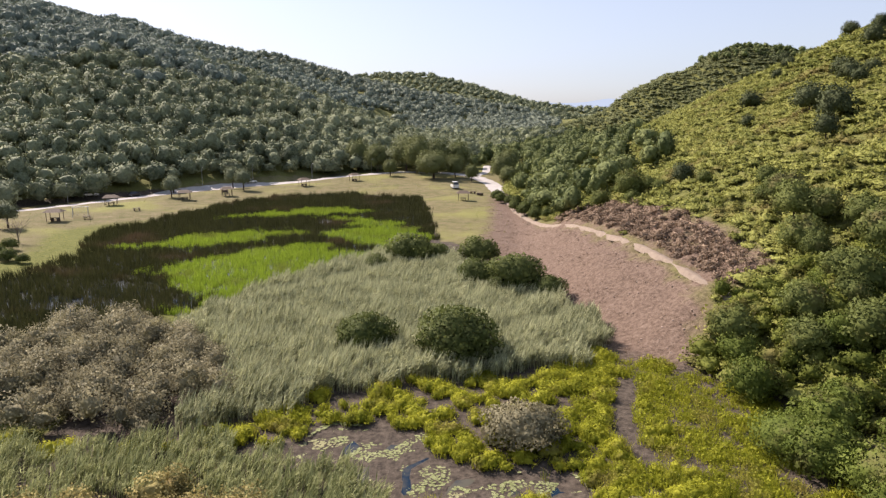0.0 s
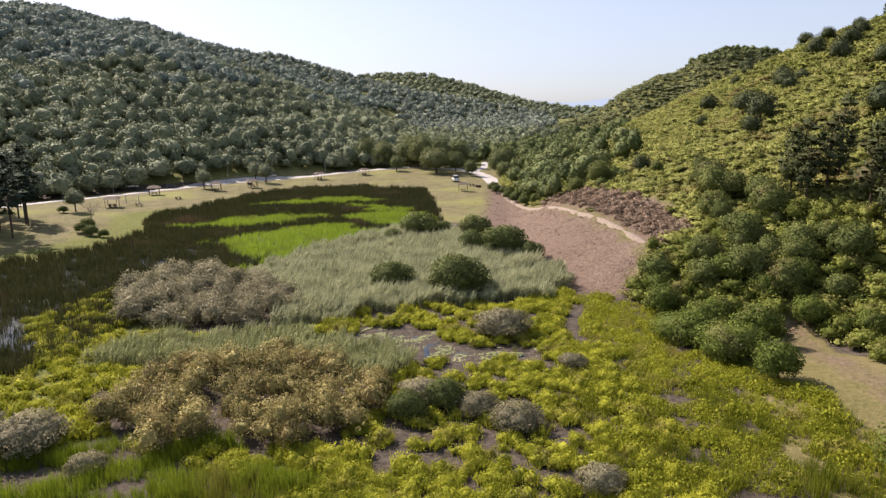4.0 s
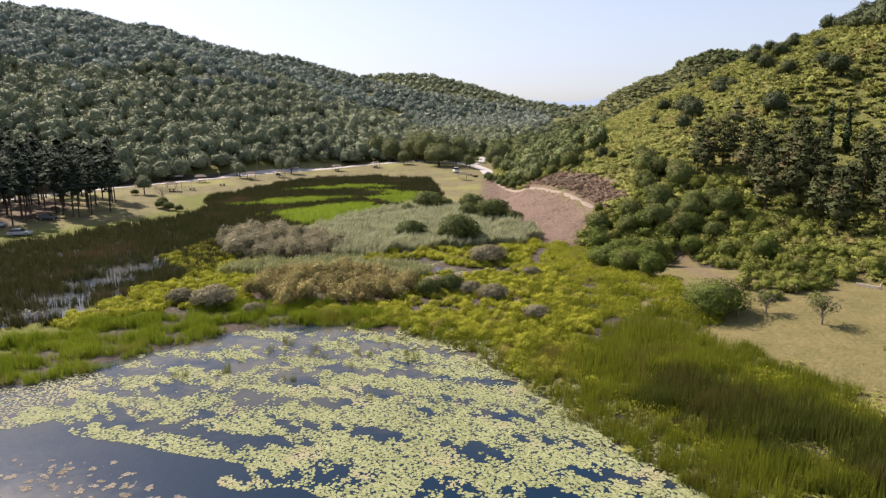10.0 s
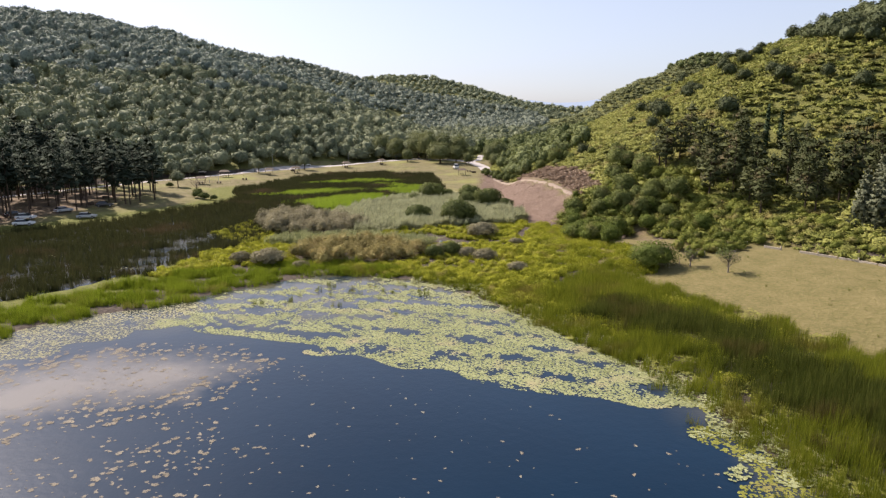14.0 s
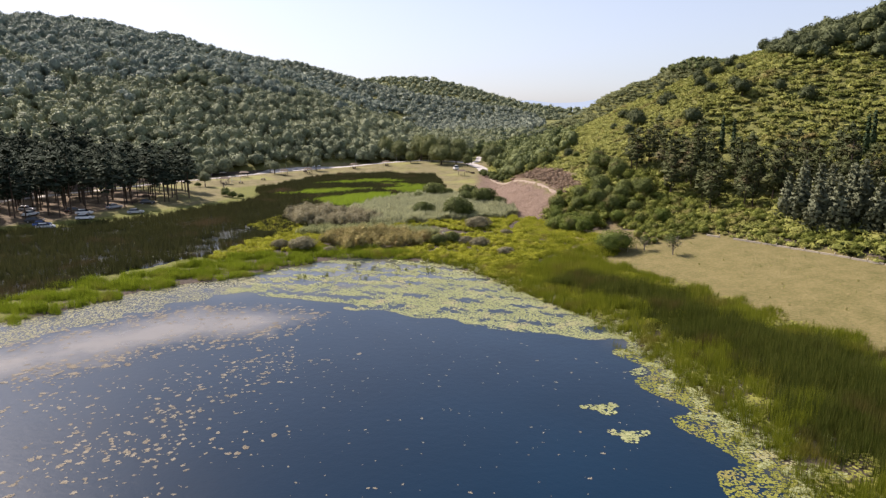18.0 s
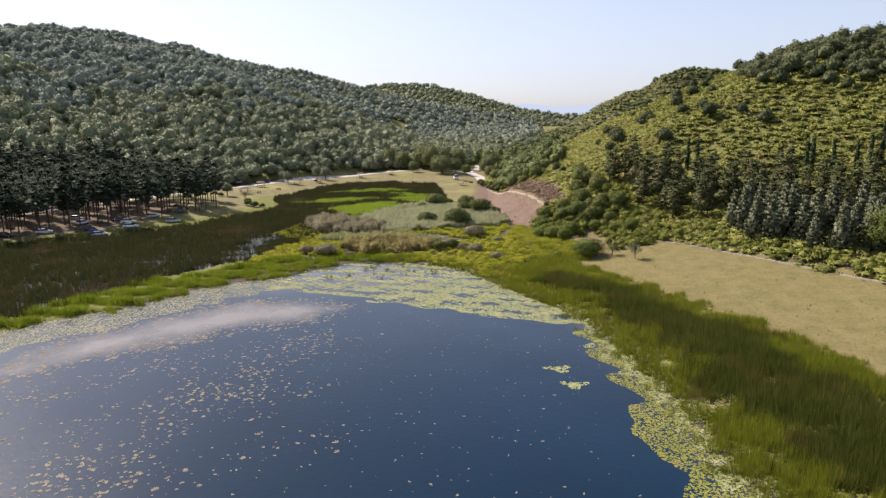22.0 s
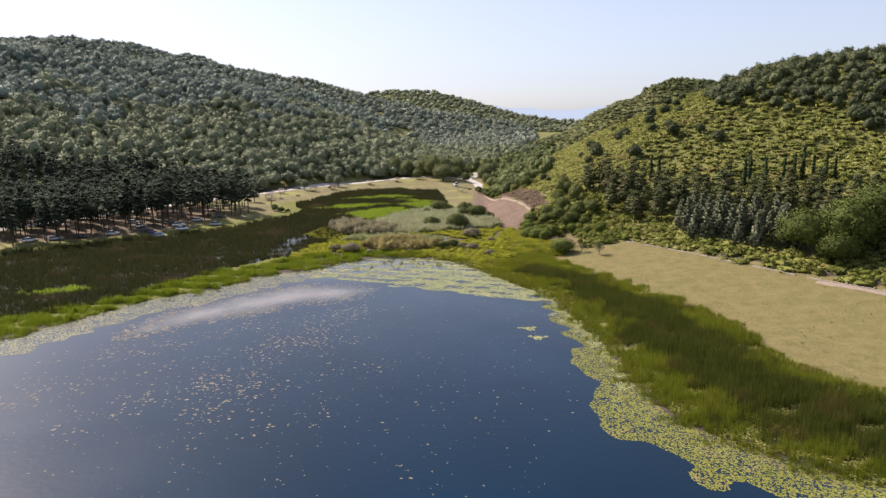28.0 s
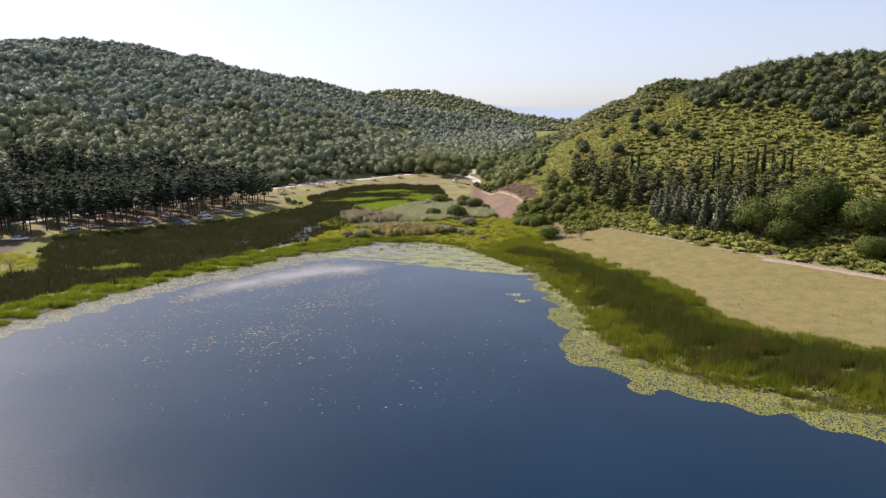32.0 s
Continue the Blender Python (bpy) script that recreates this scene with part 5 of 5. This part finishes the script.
kinds = [broadleaf("marsh_bush", R, 2.8, 4.4, SHRUB, "dark rounded willow bush rising from the reeds", "bush", "bushes in the reeds", 0.0, 0.17, BARK, 11, 60) for i in range(3)]
for i, (px, py, s) in enumerate(((0.8, 57, 2.0), (-8.4, 59.5, 1.5), (9, 82, 2.0), (4, 85, 1.5), (-6, 99, 1.9), (5, 99, 1.7), (-11, 95, 1.0), (13, 79, 1.2), (-2, 101, 1.2), (-1, 23, 0.9), (-4, 21, 0.8))):
    ob = kinds[i] if i < 3 else copy_thing(kinds[i % 3], Matrix())
    set_at(ob, px, py, s)
ob = set_at(broadleaf("brown_bush", R, 2.2, 5.0, BROWN_GREY, "brown flowering bush among yellow sedges", "bush", "brown bushes in the marsh", 0.0, 0.15, BARK, 12, 60), 5.2, 41, 1.35)
for px, py, s in ((4.5, 19.5, 0.9), (-3, 24, 0.9), (1.5, 22, 0.8), (9, 11, 0.7), (-31, 16, 1.2), (-36, 18, 0.8), (-25, 13, 0.6), (11, 31, 0.6)):
    set_at(copy_thing(ob, Matrix()), px, py, s)
hedge = [broadleaf("bush", R, 3.2, 4.2, SHRUB, "dense green bush beside the dirt track", "bush", "bushes by the track", 0.0, 0.24, BARK, 9, 40) for i in range(2)]
repeat(hedge, [(15, 178), (17, 172), (18, 166), (17, 160), (19, 154), (18, 148), (20, 143), (19, 137), (21, 132), (14.5, 184), (21, 160), (22, 150)], (0.75, 1.15))

# trees of the lawn and the valley head
kinds = [broadleaf("tree", R, 7.5, 6.5, OAK, "round broadleaved tree at the edge of the lawn", "tree", "lawn trees", 0.14, 0.34) for i in range(3)]
repeat(kinds, [(-81, 186), (-77, 226), (-66, 206), (-88, 204), (-108, 178), (-72, 214), (-93, 132)], (0.75, 1.0))
kinds = [broadleaf("willow", R, 10, 10, WILLOW, "broad grey-green willow at the head of the lawn", "tree", "trees at the lawn's head", 0.0, 0.4, BARK, 14, 44) for i in range(2)]
for i, (px, py, s, h) in enumerate(((-5, 240, 1.5, 0.7), (-12, 257, 1.4, 1.1), (-22, 247, 0.65, 1.0), (-29, 266, 1.2, 1.0), (3, 245, 0.85, 1.0), (-17, 268, 1.5, 1.0), (-38, 274, 1.2, 1.1), (9, 236, 0.6, 1.1),
                                    (21, 240, 1.05, 1.0), (22, 228, 0.8, 0.8), (-4, 262, 1.4, 1.0), (5, 268, 1.2, 1.1), (24, 252, 1.1, 1.0))):
    set_at(kinds[i] if i < 2 else copy_thing(kinds[i % 2], Matrix()), px, py, s, None, 0.0, h)
set_at(bare_tree("bare_tree", R, 5.5, "pale half-dead tree on the lawn"), -81, 117, 1.0)
set_at(bare_tree("bare_tree", R, 5.0, "pale leafless tree on the low meadow"), -112, -36, 1.0)
set_at(bare_tree("field_tree", R, 3.4, "small sparse tree standing in the dry field", 16), 38.3, 3.6, 1.0)
set_at(bare_tree("field_tree", R, 2.8, "small sparse tree near the field corner", 9), 34.6, 8.2, 1.0)
kinds = [broadleaf("bush", R, 2.2, 3.4, SHRUB, "low dark bush on the lawn's edge", "bush", "lawn bushes", 0.0, 0.22, BARK, 7, 34) for i in range(2)]
repeat(kinds, [(-73, 102), (-76, 104), (-78, 110), (-70, 101), (-95, 130)], (0.7, 1.1))


# ---- things people have put there ----
def box(cx, cy, cz, sx, sy, sz, bevel=0.0, turn=0.0, tilt=0.0):
    bm = bmesh.new()
    bmesh.ops.create_cube(bm, size=1.0, matrix=pose(cx, cy, cz, tilt, 0, turn) @ Matrix.Diagonal((sx, sy, sz, 1)))
    if bevel:
        bmesh.ops.bevel(bm, geom=bm.edges[:], offset=bevel, segments=2, affect="EDGES", profile=0.5)
    return bm


def mesh_part(name, bm, material, parent, label=""):
    me = bpy.data.meshes.new(name)
    bm.to_mesh(me)
    bm.free()
    me.materials.append(material)
    ob = new(name, me)
    ob.parent = parent
    return tagged(ob, label)


def rod(a, b, rad, sides=8):
    a, b = Vector(a), Vector(b)
    bm = bmesh.new()
    m = Matrix.Translation((a + b) / 2) @ (b - a).to_track_quat("Z", "Y").to_matrix().to_4x4()
    bmesh.ops.create_cone(bm, segments=sides, radius1=rad, radius2=rad, depth=(b - a).length, cap_ends=True, matrix=m)
    return bm


def shelter():
    s = new("picnic_shelter")
    for px in (-1.4, 1.4):
        for py in (-1.1, 1.1):
            mesh_part("post", rod((px, py, -0.2), (px, py, 2.2), 0.075), WOOD, s)
    bm = bmesh.new()
    low = [bm.verts.new(v) for v in ((-2.0, -1.7, 2.12), (2.0, -1.7, 2.12), (2.0, 1.7, 2.12), (-2.0, 1.7, 2.12))]
    top = [bm.verts.new(v) for v in ((-1.1, 0, 2.85), (1.1, 0, 2.85))]
    for f in ((low[0], low[1], top[1], top[0]), (low[2], low[3], top[0], top[1]), (low[1], low[2], top[1]), (low[3], low[0], top[0])):
        bm.faces.new(f)
    bm.faces.new(low[::-1])
    mesh_part("roof", bm, WOOD, s, "weathered timber roof")
    mesh_part("tabletop", box(0, 0, 0.74, 1.7, 0.75, 0.06, 0.01), WOOD, s)
    for py in (-0.75, 0.75):
        mesh_part("bench", box(0, py, 0.44, 1.7, 0.28, 0.05, 0.01), WOOD, s)
    for px in (-0.6, 0.6):
        mesh_part("table_leg", box(px, 0, 0.26, 0.08, 1.5, 0.9), WOOD, s)
    return tagged(s, "timber picnic shelter with a table on the dry lawn", "shelter", "picnic shelters")


first = shelter()
for i, (px, py, a) in enumerate(((-89, 142, 10), (-89, 167, 20), (-75.5, 182, 15), (-67, 193, 25), (-49, 218, 35), (-34, 234, 40), (4.5, 182, 0))):
    set_at(first if i == 0 else copy_thing(first, Matrix()), px, py, 1.0, radians(a))
table = new("picnic_table")
mesh_part("tabletop", box(0, 0, 0.74, 1.7, 0.75, 0.06, 0.01), WOOD, table)
for py in (-0.75, 0.75):
    mesh_part("bench", box(0, py, 0.44, 1.7, 0.28, 0.05, 0.01), WOOD, table)
for px in (-0.6, 0.6):
    mesh_part("table_leg", box(px, 0, 0.3, 0.08, 1.5, 0.82), WOOD, table)
tagged(table, "weathered wooden picnic table with two benches", "picnic table", "picnic tables")
for i, (px, py) in enumerate(((-84, 146), (8, 200), (10, 196), (-79, 160), (-97, 84), (-108, 60), (-100, 98), (-120, 48), (-70, 200))):
    set_at(table if i == 0 else copy_thing(table, Matrix()), px, py)

swing = new("swing_set")
for px in (-1.6, 1.6):
    for py in (-1.0, 1.0):
        mesh_part("leg", rod((px, py, -0.15), (px, 0, 2.4), 0.055), STEEL, swing)
mesh_part("beam", rod((-1.8, 0, 2.4), (1.8, 0, 2.4), 0.055), STEEL, swing)
for px in (-0.7, 0.7):
    for k in (-0.2, 0.2):
        mesh_part("chain", rod((px + k, 0, 2.38), (px + k, 0, 0.55), 0.012, 5), STEEL, swing)
    mesh_part("seat", box(px, 0, 0.53, 0.46, 0.2, 0.04, 0.01), TYRE, swing)
tagged(swing, "grey metal swing frame with two seats on the lawn", "swing")
set_at(swing, -86.5, 148, 1.0, radians(20))

lamp = new("street_lamp")
mesh_part("pole", rod((0, 0, -0.3), (0, 0, 5.6), 0.06), STEEL, lamp)
mesh_part("arm", rod((0, 0, 5.55), (0.8, 0, 5.8), 0.035), STEEL, lamp)
mesh_part("lamp_head", box(1.0, 0, 5.82, 0.6, 0.24, 0.12, 0.03), LAMP, lamp)
tagged(lamp, "slim grey street lamp beside the gravel road", "street lamp", "lamps along the road")
for i, (px, py) in enumerate(((-107, 178), (-83, 216), (-70, 230), (-52, 246), (-31, 263), (-122, 152), (-139, 118))):
    set_at(lamp if i == 0 else copy_thing(lamp, Matrix()), px, py, 1.0, radians(-50))


def car(colour, label, van=False):
    """A parked car: shaped body, glazed cabin, wheels, lights and bumpers; 4.3 m long along x."""
    c = new("van" if van else "car")
    bm = bmesh.new()
    side = [(-2.1, 0.32), (-2.12, 0.78), (-1.95, 0.92), (1.0, 0.93), (1.9, 0.78), (2.12, 0.6), (2.1, 0.32)]
    if van:
        side = [(-2.3, 0.35), (-2.32, 1.2), (-2.25, 1.25), (1.1, 1.25), (2.1, 0.95), (2.3, 0.7), (2.28, 0.35)]
    rows = [[bm.verts.new((px, py * (0.97 if pz > 0.8 else 1), pz)) for px, pz in side] for py in (-0.86, 0.86)]
    for i in range(len(side)):
        j = (i + 1) % len(side)
        bm.faces.new((rows[0][i], rows[0][j], rows[1][j], rows[1][i]))
    bm.faces.new(rows[0][::-1])
    bm.faces.new(rows[1])
    bmesh.ops.bevel(bm, geom=bm.edges[:], offset=0.06, segments=2, affect="EDGES", profile=0.6)
    mesh_part("body", bm, colour, c)
    h0, h1 = (1.24, 2.0) if van else (0.9, 1.42)
    low, high = ((-2.2, 1.15), (-2.05, 0.55)) if van else ((-1.85, 1.0), (-1.35, 0.25))
    for name, m, grow, top in (("glazing", GLASS, 0.0, 0.0), ("roof", colour, 0.012, 1.0)):
        bm = bmesh.new()
        a, b = (h0, h1 - 0.04) if name == "glazing" else (h1 - 0.045, h1 + 0.03)
        lo = low if name == "glazing" else high
        w0, w1 = (0.8, 0.66) if name == "glazing" else (0.68, 0.62)
        ring = [[bm.verts.new((px, py, pz)) for px, py in ((l[0], -w), (l[1], -w), (l[1], w), (l[0], w))] for l, w, pz in ((lo, w0, a), (high, w1, b))]
        for i in range(4):
            j = (i + 1) % 4
            bm.faces.new((ring[0][i], ring[0][j], ring[1][j], ring[1][i]))
        bm.faces.new(ring[1])
        bm.faces.new(ring[0][::-1])
        bmesh.ops.bevel(bm, geom=bm.edges[:], offset=0.02, segments=1, affect="EDGES")
        mesh_part(name, bm, m, c)
    for px in (-1.3, 1.35):
        for py in (-0.8, 0.8):
            w = mesh_part("wheel", rod((px, py - 0.1, 0.31), (px, py + 0.1, 0.31), 0.31, 14), TYRE, c)
            mesh_part("rim", rod((px, py - 0.105, 0.31), (px, py + 0.105, 0.31), 0.19, 10), RIM, w)
    for py in (-0.62, 0.62):
        mesh_part("headlight", box(2.0 if not van else 2.2, py, 0.68, 0.18, 0.3, 0.14, 0.03), LAMP, c)
        mesh_part("tail_light", box(-2.08 if not van else -2.28, py, 0.8, 0.1, 0.25, 0.16, 0.03), TAIL, c)
    return tagged(c, label, "van" if van else "car", "" if van else "parked cars")


cars = [car(WHITE, "white hatchback parked under the pines"), car(SILVER, "silver car parked under the pines"), car(BLUE, "blue car parked at the grove's edge"), car(BLACK, "dark car parked under the pines")]
CARS = [(0, -100, 62, 10), (1, -97, 72, 60), (2, -101, 45, 30), (3, -106, 50, 20), (0, -99, 43, 35), (1, -88, 66, 15), (0, -141, 12, 20), (3, -104, 64, 70),
        (0, -107, 190, 40), (3, -97, 197, 40), (0, -70, 227, 45), (1, -115, 44, 25), (0, -112, 58, 80), (3, -122, 38, 10), (1, -128, 34, 30), (0, -134, 30, 60), (3, -92, 82, 20), (1, -118, 66, 0), (0, -96, 55, 15)]
done = set()
for k, px, py, a in CARS:
    ob = cars[k] if k not in done else copy_thing(cars[k], Matrix())
    done.add(k)
    set_at(ob, px, py, 1.0, radians(a))
set_at(car(WHITE, "white van parked at the end of the lawn", True), 2.4, 212, 1.15, radians(100))

# low fence and posts along the field's upper edge
fence = new("low_wall")
for (ax, ay), (bx, by) in zip(FENCE, FENCE[1:]):
    n = int(math.hypot(bx - ax, by - ay) / 2.4)
    for i in range(n):
        p, q = i / n, (i + 1) / n
        px, py, qx, qy = ax + (bx - ax) * p, ay + (by - ay) * p, ax + (bx - ax) * q, ay + (by - ay) * q
        pz, qz = one(ground_z, px, py), one(ground_z, qx, qy)
        if i % 2 == 0:
            mesh_part("post", box(px, py, pz + 0.2, 0.16, 0.16, 0.9, 0.02), CONCRETE, fence)
        if R.uniform() > 0.14:
            bm = box((px + qx) / 2, (py + qy) / 2, (pz + qz) / 2 + 0.08, math.hypot(qx - px, qy - py) - 0.17, 0.2, 0.48, 0.02, math.degrees(math.atan2(qy - py, qx - px)))
            mesh_part("wall_panel", bm, CONCRETE, fence)
tagged(fence, "low pale concrete wall along the edge of the dry field", "wall")
stake = new("stake")
mesh_part("post", rod((0, 0, -0.2), (0, 0, 1.0), 0.05, 6), CONCRETE, stake)
tagged(stake, "short pale post at the corner of the field", "post", "posts by the field path")
for i, (px, py) in enumerate(((33.5, 9.5), (35.8, 10.5), (38, 11.5), (40.5, 13), (43, 15), (31.5, 8.2))):
    set_at(stake if i == 0 else copy_thing(stake, Matrix()), px, py, 1.0)

# clods and stones on the cleared slope
CLOD = [ball(R, (0, 0, 0.06), 0.16, 0.6, 0.3) for i in range(4)]
x, y = scatter(EARTH, 0.9, 91)
stuff("rubble", CLOD, x, y, R.uniform(0.25, 0.95, len(x)) ** 1.5, plain("clod", (0.20, 0.14, 0.105), (0.38, 0.29, 0.23), 2.0, 0.95), 91, "reddish clods and stones on the cleared slope", "rubble", how="")
BRUSH = [stems(R, 10, 0.35, 0.32, 0.05, 1.6) for i in range(4)]
x, y = scatter(EARTH, 1.6, 94, lambda x, y, r: waves(x + 0.6 * y, y * 0.4, 5, 42) > 0.1)
stuff("dry_brush", BRUSH, x, y, R.uniform(0.6, 1.3, len(x)), DEBRIS, 94, "scattered dead stalks on the cleared slope", "brush", how="")
line = [(BANK[0][0] - 1, BANK[0][1] + 4), (BANK[-1][0] - 4, BANK[-1][1] - 6), (BANK[-1][0] + 4, BANK[-1][1] - 4), (BANK[0][0] + 7, BANK[0][1] + 2)]
x, y = scatter(line, 2.2, 95, lambda x, y, r: (to_line(x, y, BANK)[0] < 4.2) & (to_line(x, y, TRACK)[0] > 1.2))
stuff("dry_brush", [crown(R, 3, 0.5, 0.7, 0.0, 0.4, 12, 0.10, 0.8, 0.5) for i in range(4)], x, y, R.uniform(0.6, 1.5, len(x)), DEBRIS, 96, "heaped brown brushwood on the cut bank", "brush")
x, y = scatter(FIELD, 0.05, 92)
stuff("weeds", SHORT, x, y, R.uniform(0.25, 0.55, len(x)), SCRUB, 92, "sparse low weeds in the dry field", "weeds", how="")
x, y = scatter(LAWN, 0.06, 93, lambda x, y, r: to_line(x, y, ROAD)[0] > 4)
stuff("weeds", SHORT, x, y, R.uniform(0.2, 0.4, len(x)), SCRUB, 93, "sparse low weeds in the lawn", "weeds", how="")

# ---- range on the horizon, blue haze painted on ----
a = np.linspace(-0.5, 0.9, 90)
top = 128 + 30 * waves(a * 900, a * 0, 260, 95) + 14 * waves(a * 900, a * 0, 60, 96) + 45 * np.exp(-((a - 0.16) / 0.2) ** 2)
bx, by = 4300 * np.sin(a), 4300 * np.cos(a)
n = len(a)
v = np.concatenate([np.stack([bx, by, np.full(n, -200.0)], 1), np.stack([bx * 1.02, by * 1.02, top], 1)])
i = np.arange(n - 1)
m, t, b = mat("painted_haze_range", 1.0, 0, 0.0)
# distance haze put into the base colour, with a faint glow on top
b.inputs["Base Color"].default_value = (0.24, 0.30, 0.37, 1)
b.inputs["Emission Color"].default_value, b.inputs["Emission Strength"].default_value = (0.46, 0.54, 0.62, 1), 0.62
tagged(lay("backdrop", v, np.stack([i, i + 1, i + n + 1, i + n], 1), m), "mountains beyond the valley, blue haze painted into their colour", "mountains", kind="structure")
